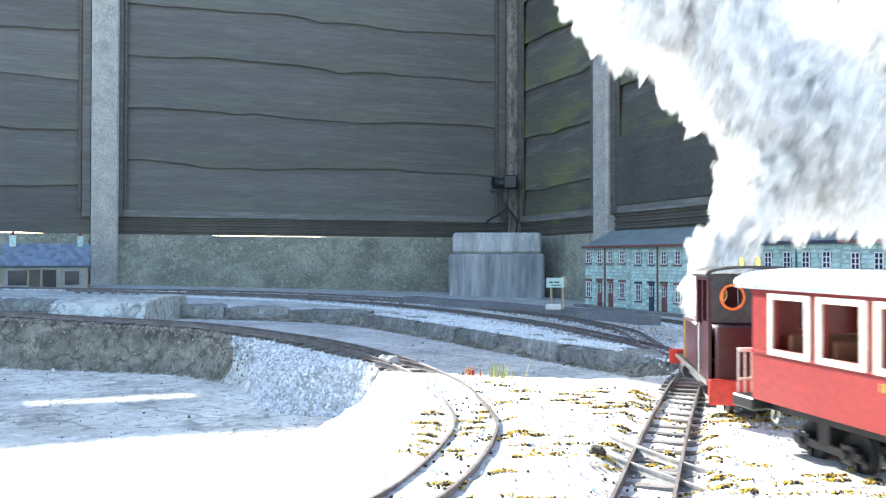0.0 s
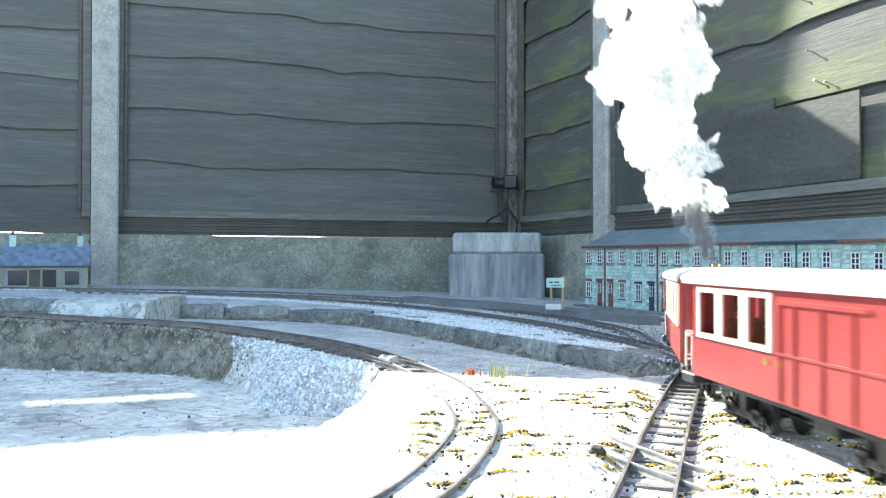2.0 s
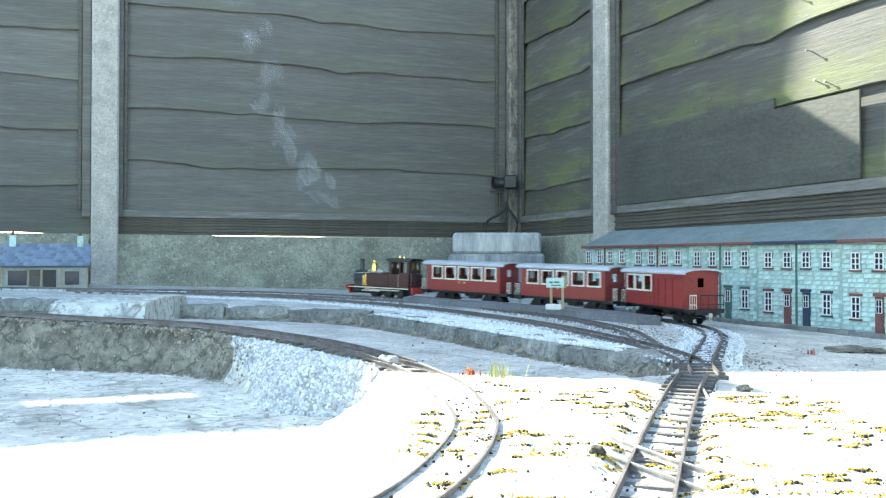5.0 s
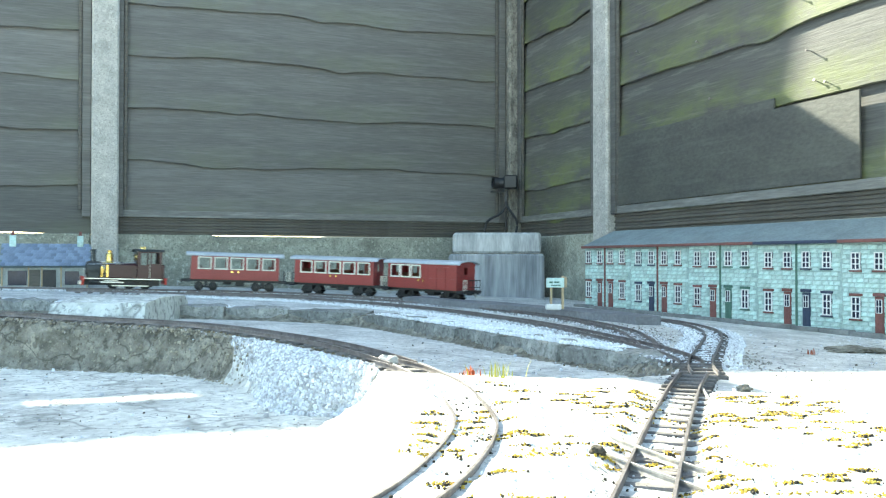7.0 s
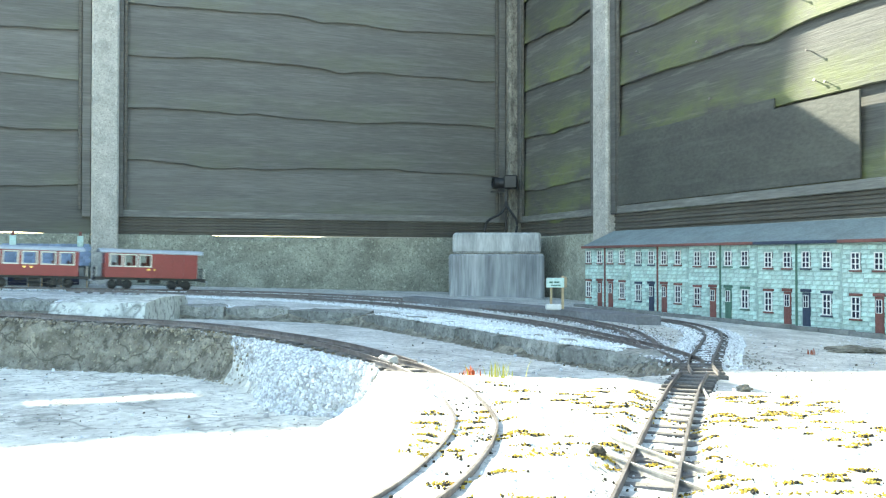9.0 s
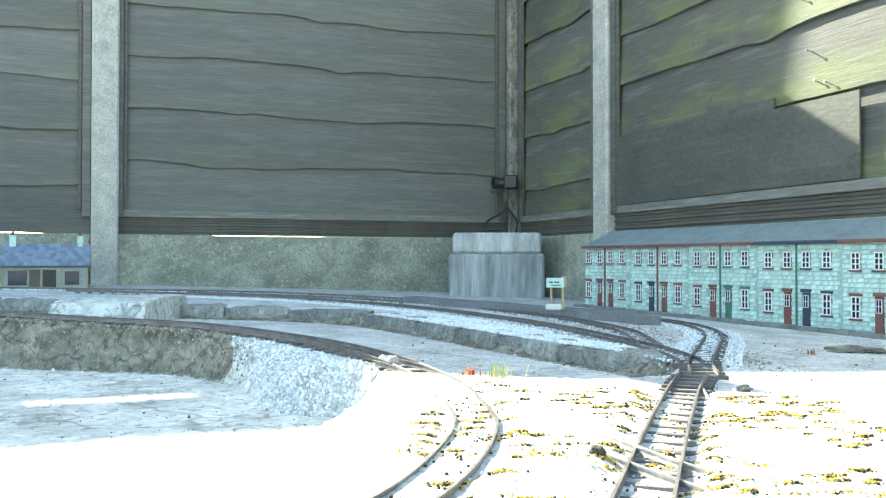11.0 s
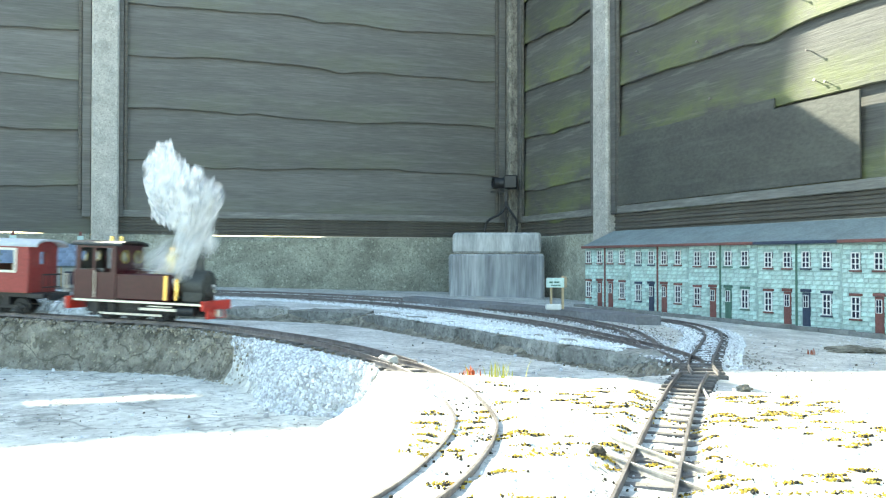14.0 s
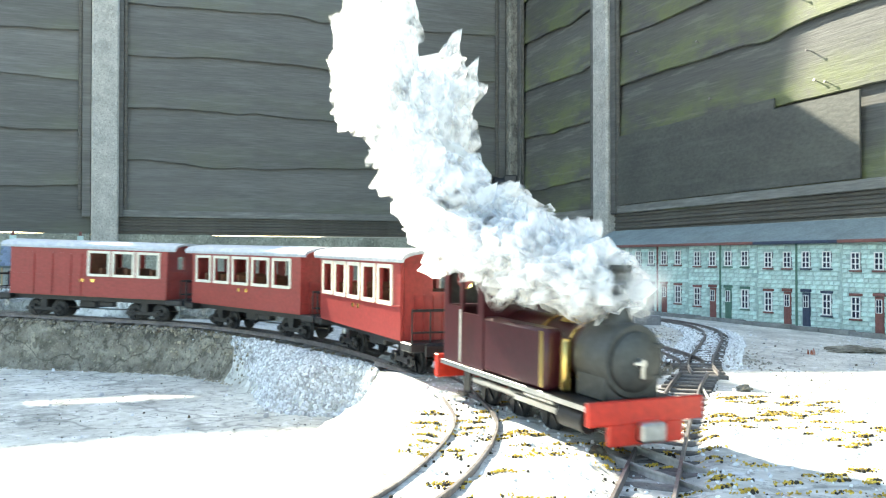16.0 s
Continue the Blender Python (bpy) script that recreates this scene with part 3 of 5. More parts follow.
def sash(parent, x, z0, w, h, sill_m, head=False):
    """A six-pane sash window proud of the wall."""
    bm = bmesh.new()
    box(bm, x - w / 2, -0.0035, z0, x + w / 2, -0.0005, z0 + h)
    pane = part("window", bm, M_PANE, parent, "dark-paned sash window with white bars")
    bm = bmesh.new()
    f = 0.0030
    box(bm, x - w / 2, -0.0055, z0, x - w / 2 + f, -0.002, z0 + h), box(bm, x + w / 2 - f, -0.0055, z0, x + w / 2, -0.002, z0 + h)
    box(bm, x - w / 2, -0.0055, z0, x + w / 2, -0.002, z0 + f), box(bm, x - w / 2, -0.0055, z0 + h - f, x + w / 2, -0.002, z0 + h)
    box(bm, x - 0.0013, -0.0052, z0, x + 0.0013, -0.002, z0 + h)
    for q in (0.34, 0.66):
        box(bm, x - w / 2, -0.0052, z0 + h * q - 0.0012, x + w / 2, -0.002, z0 + h * q + 0.0012)
    part("window_frame", bm, M_WHITE, pane, "white painted sash bars")
    bm = bmesh.new()
    box(bm, x - w / 2 - 0.004, -0.008, z0 - 0.0045, x + w / 2 + 0.004, -0.0005, z0 - 0.0005, 0.0008)
    part("sill", bm, sill_m, pane)
    if head:
        bm = bmesh.new()
        box(bm, x - w / 2 - 0.005, -0.0065, z0 + h + 0.001, x + w / 2 + 0.005, -0.0005, z0 + h + 0.0075, 0.0008)
        part("lintel", bm, sill_m, pane)


def front_door(parent, x, z0, w, h, material):
    bm = bmesh.new()
    box(bm, x - w / 2, -0.004, z0, x + w / 2, -0.0005, z0 + h, 0.0006)
    leaf = part("door", bm, material, parent, "painted plank front door")
    bm = bmesh.new()
    box(bm, x - w * 0.32, -0.0052, z0 + h * 0.56, x + w * 0.32, -0.0035, z0 + h * 0.92)
    part("door_pane", bm, M_PANE, leaf)
    bm = bmesh.new()
    for q in (-0.32, 0, 0.32):
        box(bm, x + w * q - 0.0007, -0.006, z0 + h * 0.56, x + w * q + 0.0007, -0.004, z0 + h * 0.92)
    for q in (0.56, 0.74, 0.92):
        box(bm, x - w * 0.32, -0.006, z0 + h * q - 0.0007, x + w * 0.32, -0.004, z0 + h * q + 0.0007)
    part("glazing", bm, M_WHITE, leaf)
    bm = bmesh.new()
    for q in (-0.22, 0.22):
        box(bm, x + w * q - w * 0.14, -0.0048, z0 + h * 0.08, x + w * q + w * 0.14, -0.0035, z0 + h * 0.48, 0.0004)
    part("door_panel", bm, material, leaf)
    bm = bmesh.new()
    box(bm, x - w / 2 - 0.004, -0.0075, z0 + h + 0.001, x + w / 2 + 0.004, -0.0005, z0 + h + 0.009, 0.001)
    part("door_hood", bm, material, leaf)
    bm = bmesh.new()
    box(bm, x - w / 2 - 0.002, -0.010, z0 - 0.005, x + w / 2 + 0.002, -0.0005, z0, 0.001)
    part("doorstep", bm, M_MORTAR, leaf)


STONES = []


def stone_mesh(w, h, seed):
    r = random.Random(seed)
    bm = bmesh.new()
    j = lambda k: r.uniform(-k, k)
    pts = [(-w / 2 + j(0.0006), -h / 2 + j(0.0006)), (w / 2 + j(0.0006), -h / 2 + j(0.0006)), (w / 2 + j(0.0008), h / 2 + j(0.0006)), (-w / 2 + j(0.0008), h / 2 + j(0.0006))]
    back = [bm.verts.new((x, 0, z)) for x, z in pts]
    front = [bm.verts.new((x * 0.86, -0.0022 + j(0.0005), z * 0.8)) for x, z in pts]
    bm.faces.new(front), bm.faces.new(back[::-1])
    for i in range(4):
        bm.faces.new((back[i], back[(i + 1) % 4], front[(i + 1) % 4], front[i]))
    return mesh_of("stone", bm, M_STONE)


def cottages():
    x0, cell = PIPES[0] - 0.138, 0.2775
    kinds = [(M_TERRA, M_TERRA), (M_NAVY, M_TERRA), (M_TERRA, M_GREEN), (M_TERRA, M_NAVY), (M_TERRA, M_TERRA), (M_GREEN, M_TERRA), (M_TERRA, M_NAVY)]
    pipe_m = [M_TERRA, M_TERRA, M_GREEN, M_GREEN, M_TERRA, M_TERRA, M_GREEN]
    shapes = [stone_mesh(w, 0.0108, i) for i, w in enumerate((0.013, 0.017, 0.021, 0.025, 0.029))]
    widths = (0.013, 0.017, 0.021, 0.025, 0.029)
    names = "pair of pale stone model cottages with sash windows and painted doors"
    for k in range(7):
        p = PIPES[0] + k * cell
        a, b = p - cell / 2, p + cell / 2
        if k == 0:
            a = -0.106
        zb = base_z(p)
        root = thing("cottage_pair", names, "model house", FACADE, "terrace of model cottages")
        bm = bmesh.new()
        box(bm, a, 0, zb - 0.02, b, 0.17, EAVES)
        part("wall", bm, M_MORTAR, root, "pale mortar wall")
        bm = bmesh.new()
        prism(bm, [(-0.014, EAVES + 0.000), (-0.014, EAVES + 0.004), (0.13, EAVES + 0.062), (0.172, EAVES + 0.062), (0.172, EAVES + 0.000)], a, b)
        part("roof", bm, M_ROOF_SLATE, root, "plain blue-grey slate roof")
        bm = bmesh.new()
        box(bm, a, -0.019, EAVES - 0.004, b, -0.0145, EAVES + 0.0045, 0.001)
        part("gutter", bm, [M_TERRA, M_TERRA, M_TERRA, M_NAVY, M_TERRA, M_TERRA, M_NAVY][k], root, "painted gutter")
        bm = bmesh.new()
        cyl(bm, 0.003, 0.003, EAVES - zb, pose(p, -0.004, zb), 10)
        part("drainpipe", bm, pipe_m[k], root, "painted drainpipe")
        sill_l, sill_r = kinds[k]
        holes = []
        for sgn, dm in ((-1, sill_l), (1, sill_r)):
            sash(root, p + sgn * 0.031, zb + 0.160, 0.0265, 0.044, dm)
            sash(root, p + sgn * 0.096, zb + 0.160, 0.0265, 0.044, dm)
            sash(root, p + sgn * 0.096, zb + 0.040, 0.0265, 0.055, dm, True)
            front_door(root, p + sgn * 0.031, zb + 0.008, 0.024, 0.088, dm)
            holes += [(p + sgn * 0.031, zb + 0.155, zb + 0.206), (p + sgn * 0.096, zb + 0.155, zb + 0.206), (p + sgn * 0.096, zb + 0.035, zb + 0.104), (p + sgn * 0.031, zb, zb + 0.106)]
        # rough stones proud of the mortar
        r = random.Random(50 + k)
        row, z = 0, zb + 0.006
        count = 0
        while z < EAVES - 0.006:
            x = a + r.uniform(0, 0.006)
            while x < b - 0.012:
                i = r.randrange(5)
                w = widths[i]
                cx = x + w / 2
                if cx + w / 2 < b + 0.002 and all(abs(cx - h[0]) > 0.0125 + w * 0.32 or not (h[1] - 0.003 < z < h[2] + 0.003) for h in holes) and abs(cx - p) > 0.002 and count < 298:
                    shared("stone", shapes[i], root, pose(cx, 0, z, 0, r.uniform(-1.5, 1.5), 0))
                    count += 1
                    x += w + 0.0012
                else:
                    x += 0.006
            z += 0.0117
            row += 1


cottages()
bm = bmesh.new()
for k in range(24):
    x = -0.14 + k * 0.09
    box(bm, x, -0.030, base_z(x) - 0.03, x + 0.0885, -0.001, base_z(x) + 0.009 - 0.0012 * (k % 2), 0.002)
ob = part("pavement", bm, mat("dark weathered kerb", (0.2, 0.2, 0.19), 0.9, tone=0.35, scale=20, fine=150, bump=0.6))
ob.matrix_basis = FACADE
tagged(ob, "narrow raised kerb before the cottages", "pavement", kind="structure")

# ---- platform and sign ----
bm = bmesh.new()
pts_in, pts_out = [], []
for k in range(25):
    p, d = at(3.24 + k * 0.044)
    n = Vector((-d.y, d.x, 0))
    wide = 0.115 * math.sin(math.pi * (0.12 + 0.76 * k / 24)) ** 0.5
    pts_in.append(p + n * 0.058)
    pts_out.append(p + n * (0.058 + wide))
ring = pts_in + pts_out[::-1]
top = [bm.verts.new(q + Vector((0, 0, 0.021 + 0.001 * math.sin(40 * q.x)))) for q in ring]
low = [bm.verts.new(q + Vector((0, 0, -0.03))) for q in ring]
for i in range(24):
    j = len(ring) - 1 - i
    bm.faces.new((top[i], top[i + 1], top[j - 1], top[j]))
for i in range(len(ring)):
    j = (i + 1) % len(ring)
    bm.faces.new((top[i], top[j], low[j], low[i]))
platform = tagged(part("station_platform", bm, mat("smooth grey mortar", (0.19, 0.19, 0.20), 0.85, tone=0.2, scale=10, fine=120, bump=0.3)), "low curved grey concrete platform beside the line", "platform")


def station_sign():
    x, y = plan(0.318, 2.46)
    z = rail_z(x, y) + 0.021
    root = thing("station_sign", "small pale green nameboard on two wooden posts", "sign", pose(x, y, z, 0, 0, -24))
    for px_, hh in ((-0.016, 0.085), (0.016, 0.092)):
        bm = bmesh.new()
        box(bm, px_ - 0.0035, -0.004, 0, px_ + 0.0035, 0.004, hh, 0.0006)
        part("post", bm, M_PINE, root, "bare wooden post")
    bm = bmesh.new()
    box(bm, -0.030, -0.008, 0.060, 0.020, -0.004, 0.087, 0.0008)
    board = part("board", bm, M_SIGN, root, "pale green board")
    bm = bmesh.new()
    box(bm, -0.021, -0.0088, 0.072, -0.012, -0.0078, 0.077), box(bm, -0.008, -0.0088, 0.073, 0.006, -0.0078, 0.077)
    box(bm, -0.017, -0.0088, 0.065, 0.010, -0.0078, 0.0675)
    part("lettering", bm, M_GREEN, board, "faded green lettering bars")
    bm = bmesh.new()
    box(bm, -0.032, -0.014, -0.002, 0.012, 0.006, 0.014, 0.003)
    part("foot_block", bm, M_WHITE, root, "rough white block at the foot")
    bm = bmesh.new()
    box(bm, 0.020, -0.005, 0.060, 0.027, 0.005, 0.090, 0.001)
    part("end_cap", bm, M_PINE, root)


station_sign()

# ---- concrete bunker in the corner, with camera and cables ----
root = thing("concrete_bunker", "streaked blue-grey rendered block against the fence corner", "concrete block", pose(1.366, 3.60, 0, 0, 0, -20.3))
bm = bmesh.new()
box(bm, -0.006, -0.006, -0.12, 0.412, 0.22, 0.188, 0.010)
part("base", bm, M_BUNKER, root, "blue-grey base with dark drip streaks")
bm = bmesh.new()
box(bm, 0.012, 0.0, 0.19, 0.398, 0.21, 0.281, 0.010)
part("top_block", bm, mat("pale streaked concrete", (0.40, 0.41, 0.42), 0.9, tone=0.25, scale=9, fine=80, bump=0.5, stretch=(1.5, 1.5, 0.3), tint=(0.6, 0.61, 0.6), blotch=0.3), root, "paler concrete cap")
bm = bmesh.new()
box(bm, 0.006, 0.004, 0.1875, 0.404, 0.205, 0.191)
part("mortar_joint", bm, M_BANK, root)

root = thing("security_camera", "black bullet camera on the fence post with looped cables", "camera", pose(1.765, 3.89, 0.535, 0, 0, -28))
bm = bmesh.new()
cyl(bm, 0.026, 0.026, 0.075, pose(-0.045, 0.0, 0, 0, 90, 0), 24)
box(bm, -0.01, -0.035, -0.03, 0.055, 0.03, 0.035, 0.006)
part("housing", bm, M_BLACK, root, smooth=True)
bm = bmesh.new()
lathe(bm, [(0.029, 0), (0.029, 0.02), (0.024, 0.022), (0.024, 0.012), (0.0, 0.010)], pose(-0.044, -0.002, 0, 0, -90, 20), 24)
part("lens_hood", bm, M_BLACK, root, smooth=True)
bm = bmesh.new()
box(bm, -0.075, -0.012, -0.046, 0.0, 0.012, -0.038, 0.003), box(bm, -0.01, -0.008, -0.09, 0.008, 0.008, -0.028, 0.002)
part("bracket", bm, M_BLACK, root)
for pts in ([(0, 0, -0.085), (0.0, -0.01, -0.12), (-0.03, -0.02, -0.155), (-0.075, -0.03, -0.175), (-0.098, -0.03, -0.20), (-0.10, -0.03, -0.26)], [(0, 0, -0.085), (0.005, -0.01, -0.115), (0.03, -0.015, -0.15), (0.05, -0.015, -0.18), (0.055, -0.015, -0.21), (0.045, -0.01, -0.26)], [(0.0, 0.0, -0.09), (-0.006, -0.006, -0.11), (0.006, -0.006, -0.13), (0, -0.004, -0.15), (0, 0, -0.26)]):
    bm = bmesh.new()
    P = [Vector(p) for p in pts]
    fine = []
    for a, b in zip(P, P[1:]):
        fine += [a.lerp(b, t / 4) for t in range(4)]
    sm = [fine[0]] + [(fine[i - 1] + fine[i] * 2 + fine[i + 1]) / 4 for i in range(1, len(fine) - 1)] + [P[-1]]
    tube(bm, sm, 0.006, 8)
    part("cable", bm, M_BLACK, root, "thick black cable", smooth=True)

# ---- slate-roofed model shed by the post ----
def shed():
    root = thing("engine_shed", "small model shed with a blue-grey slate roof and dark windows", "model building", pose(-0.40, 3.60, 0.045))
    L, wall_h, ridge = 0.295, 0.098, 0.178
    bm = bmesh.new()
    box(bm, 0, 0, -0.05, L, 0.14, wall_h)
    body = part("wall", bm, mat("pale shed render", (0.36, 0.38, 0.36), 0.9, tone=0.25, scale=20, fine=150, bump=0.4), root, "grey rendered wall")
    for x0, x1, z0, z1, m in ((0.022, 0.085, 0.022, 0.075, M_PANE), (0.092, 0.130, 0.0, 0.078, M_SLAT), (0.138, 0.185, 0.0, 0.078, M_BLACK), (0.215, 0.265, 0.022, 0.072, M_PANE)):
        bm = bmesh.new()
        box(bm, x0, -0.004, z0, x1, 0.001, z1, 0.001)
        part("shutter" if z0 == 0 else "window", bm, m, root)
    for x in (0.0, 0.089, 0.134, 0.20, 0.29):
        bm = bmesh.new()
        box(bm, x, -0.006, -0.02, x + 0.005, 0.0, wall_h)
        part("timber_post", bm, M_PINE, root)
    bm = bmesh.new()
    prism(bm, [(-0.022, wall_h - 0.006), (0.075, ridge - 0.004), (0.172, wall_h - 0.006), (0.160, wall_h - 0.012), (0.0, wall_h - 0.012)], -0.008, L + 0.008)
    part("roof_deck", bm, M_ROOF_SLATE, root)
    slope = math.atan2(ridge - wall_h, 0.097)
    ln = math.hypot(ridge - wall_h, 0.097) / 7
    bm = bmesh.new()
    box(bm, 0, -0.001, 0.0, 0.0195, ln * 1.25, 0.0022, 0.0005)
    me = mesh_of("slate", bm, mat("blue slate", (0.22, 0.27, 0.36), 0.55, tone=0.25, scale=30, fine=150, bump=0.4, rnd=0.25))
    r = random.Random(4)
    for j in range(7):
        for i in range(15):
            shared("slate", me, root, Matrix.Translation((-0.006 + i * 0.0203 + (0.008 if j % 2 else 0), -0.022 + 0.097 * j / 7, wall_h - 0.0045 + (ridge - wall_h) * j / 7)) @ pose(0, 0, 0, math.degrees(slope) - 1.5, 0, r.uniform(-0.8, 0.8)))
    for x in (0.02, 0.255):
        bm = bmesh.new()
        box(bm, x, 0.062, ridge - 0.03, x + 0.022, 0.084, ridge + 0.030, 0.001)
        stack = part("chimney", bm, M_STONE, root, "stone chimney stack")
        bm = bmesh.new()
        cyl(bm, 0.006, 0.005, 0.016, pose(x + 0.011, 0.073, ridge + 0.030), 10)
        part("chimney_pot", bm, M_TERRA, stack)


shed()


# ---- loose chippings, moss and crumbs ----
def rock(r, n=1):
    """A few shared stone shapes as vertex and face arrays."""
    bm = bmesh.new()
    bmesh.ops.create_icosphere(bm, subdivisions=n, radius=1)
    for v in bm.verts:
        v.co *= r.uniform(0.72, 1.2)
    bm.verts.ensure_lookup_table()
    out = np.array([v.co[:] for v in bm.verts]), np.array([[v.index for v in f.verts] for f in bm.faces])
    bm.free()
    return out


def scatter(name, label, category, pts, sizes, material, seed, flat=0.7, sink=0.3, parent=None):
    """Many small lumps in one mesh, each resting on the ground at a plan point."""
    r = np.random.RandomState(seed)
    shapes = [rock(random.Random(seed + k)) for k in range(8)]
    V, F, o = [], [], 0
    z = np.array([p[2] for p in pts]) if len(pts[0]) > 2 else ground_z([p[:2] for p in pts])[0]
    for (p, s, zz) in zip(pts, sizes, z):
        v, f = shapes[r.randint(8)]
        a, b, c = r.rand(3) * 6.28
        m = np.array(Euler((a, b, c)).to_matrix())
        w = (v * np.array([1, r.uniform(0.7, 1), flat])) @ m.T * s
        V.append(w + np.array([p[0], p[1], zz + s * (flat - sink)]))
        F.append(f + o)
        o += len(v)
    me = bpy.data.meshes.new(name)
    me.from_pydata(np.concatenate(V).tolist(), [], np.concatenate(F).tolist())
    me.materials.append(material)
    ob = new(name, me)
    return tagged(ob, label, category, kind="stuff")


def island(m, amount):
    """Lets each lump of a joined mesh differ in tone."""
    nt = m.node_tree
    n, l = nt.nodes, nt.links
    b = n["Principled BSDF"]
    src = b.inputs["Base Color"].links[0].from_socket
    g, hsv, mr = n.new("ShaderNodeNewGeometry"), n.new("ShaderNodeHueSaturation"), n.new("ShaderNodeMapRange")
    mr.inputs["To Min"].default_value, mr.inputs["To Max"].default_value = 1 - amount, 1 + amount
    l.new(g.outputs["Random Per Island"], mr.inputs[0])
    l.new(mr.outputs[0], hsv.inputs["Value"])
    l.new(src, hsv.inputs["Color"])
    l.new(hsv.outputs[0], b.inputs["Base Color"])
    return m


rs = np.random.RandomState(11)
M_CHIPS = island(mat("pale grey chippings", (0.62, 0.63, 0.65), 0.9, tone=0.2, scale=60, fine=300, bump=0.4), 0.4)
M_WHITECHIPS = island(mat("white limestone chippings", (0.8, 0.81, 0.82), 0.9, tone=0.12, scale=60, fine=300, bump=0.3), 0.18)
M_DARKCHIPS = island(mat("dirty track chippings", (0.27, 0.25, 0.22), 0.95, tone=0.3, scale=60, fine=300, bump=0.4), 0.6)
M_MOSSY = island(M_LEAF, 0.35)
M_CRUMB = island(M_DIRT, 0.5)


def near_way(way, s0, s1, n, lo, hi, r):
    """Random plan points beside a way, clear of the rail heads."""
    out = []
    for _ in range(n):
        p, d = at(r.uniform(s0, s1), way)
        off = r.uniform(lo, hi) * (1 if r.rand() < 0.5 else -1)
        out.append((p.x - d.y * off, p.y + d.x * off))
    return out


def on_bed(way, s0, s1, n, r):
    """Points between the rails and on the shoulders, clear of the rail heads."""
    out = []
    for _ in range(n):
        p, d = at(r.uniform(s0, s1), way)
        off = r.uniform(-0.0135, 0.0135) if r.rand() < 0.45 else r.uniform(0.0215, 0.06) * (1 if r.rand() < 0.5 else -1)
        x, y = p.x - d.y * off, p.y + d.x * off
        out.append((x, y, rail_z(x, y) - 0.0022))
    return out


pts = on_bed(MAIN, 2.25, 6.9, 9500, rs)
scatter("top_ballast", "fresh pale chippings over the sleepers", "ballast", pts, rs.uniform(0.0016, 0.0032, len(pts)), M_WHITECHIPS, 31, sink=0.3)
pts = on_bed(SIDING, 0.12, 2.6, 4200, rs) + on_bed(LOOP, 0.1, 2.3, 4200, rs)
scatter("top_ballast", "grey chippings over the siding sleepers", "ballast", pts, rs.uniform(0.0016, 0.003, len(pts)), island(mat("dusty chippings", (0.56, 0.56, 0.57), 0.95, tone=0.3, scale=60, fine=300, bump=0.4), 0.5), 32, sink=0.3)
# the gravel slope under the near line
pts, sz = [], []
while len(pts) < 4200:
    u, d = rs.uniform(-0.345, -0.06), rs.uniform(1.02, 1.50)
    P = np.array([plan(u, d)])
    if inside(P, BASIN)[0]:
        e = dist_to(P, BASIN[1:-4])[0]
        if e < 0.15 * min(1, max(0, (d - 1.04) / 0.12)) * math.exp(-((u + 0.175) / 0.10) ** 2) * rs.uniform(0.75, 1.1):
            pts.append(tuple(P[0])), sz.append(rs.uniform(0.0018, 0.0040))
scatter("gravel_slope", "heap of pale grey limestone chippings below the track", "gravel", pts, sz, M_CHIPS, 1)
# between and beside the rails
pts = near_way(MAIN, 2.5, 6.9, 7500, 0.0, 0.062, rs)
scatter("track_ballast", "pale limestone chippings between the rails", "ballast", pts, rs.uniform(0.0020, 0.0042, len(pts)), M_CHIPS, 2, sink=0.25)
pts = near_way(MAIN, 8.2, 9.7, 1500, 0.0, 0.05, rs)
scatter("track_ballast", "dirty chippings and soil along the near line", "ballast", pts, rs.uniform(0.0018, 0.004, len(pts)), M_DARKCHIPS, 3, sink=0.62)
pts = near_way(SIDING, 0.05, 2.6, 2600, 0.0, 0.06, rs)
scatter("siding_ballast", "dirty grey chippings over the siding", "ballast", pts, rs.uniform(0.002, 0.0042, len(pts)), island(mat("grey siding chippings", (0.42, 0.41, 0.4), 0.95, tone=0.3, scale=60, fine=300, bump=0.4), 0.6), 4, sink=0.35)
# white chippings strewn between siding and kerb
pts = []
while len(pts) < 3800:
    p, d = at(rs.uniform(0.06, 2.2), KERB)[0], None
    s = rs.uniform(0.0, 2.4)
    q, dq = at(s, SIDING)
    off = rs.uniform(0.03, 0.13)
    P = (q.x - dq.y * off, q.y + dq.x * off)
    if not inside(np.array([P]), YARD)[0]:
        pts.append(P)
scatter("loose_chippings", "white limestone chippings on the bank beside the siding", "gravel", pts, rs.uniform(0.0018, 0.0042, len(pts)), M_WHITECHIPS, 5, sink=0.5)
pts = []
while len(pts) < 3600:
    q, dq = at(rs.uniform(0.03, 2.5), KERB)
    off = rs.uniform(0.004, 0.10) * rs.uniform(0.3, 1)
    P = (q.x - dq.y * off, q.y + dq.x * off), (q.x + dq.y * off, q.y - dq.x * off)
    P = P[0] if not inside(np.array([P[0]]), YARD)[0] else P[1]
    if math.sin(P[0] * 9) + math.sin(P[1] * 7 + 1) > -0.7:
        pts.append(P)
scatter("bank_chippings", "white chippings lying along the kerb of the bank", "gravel", pts, rs.uniform(0.0018, 0.004, len(pts)), M_WHITECHIPS, 15, sink=0.5)
pts = []
while len(pts) < 3800:
    q, dq = at(rs.uniform(1.38, 2.28), KERB)
    off = rs.uniform(-0.018, 0.07)
    P = (q.x - dq.y * off, q.y + dq.x * off)
    if dist_to(np.array([P]), SIDING)[0] > 0.034:
        pts.append((*P, 0.0125 - 0.035 * across(*P)))
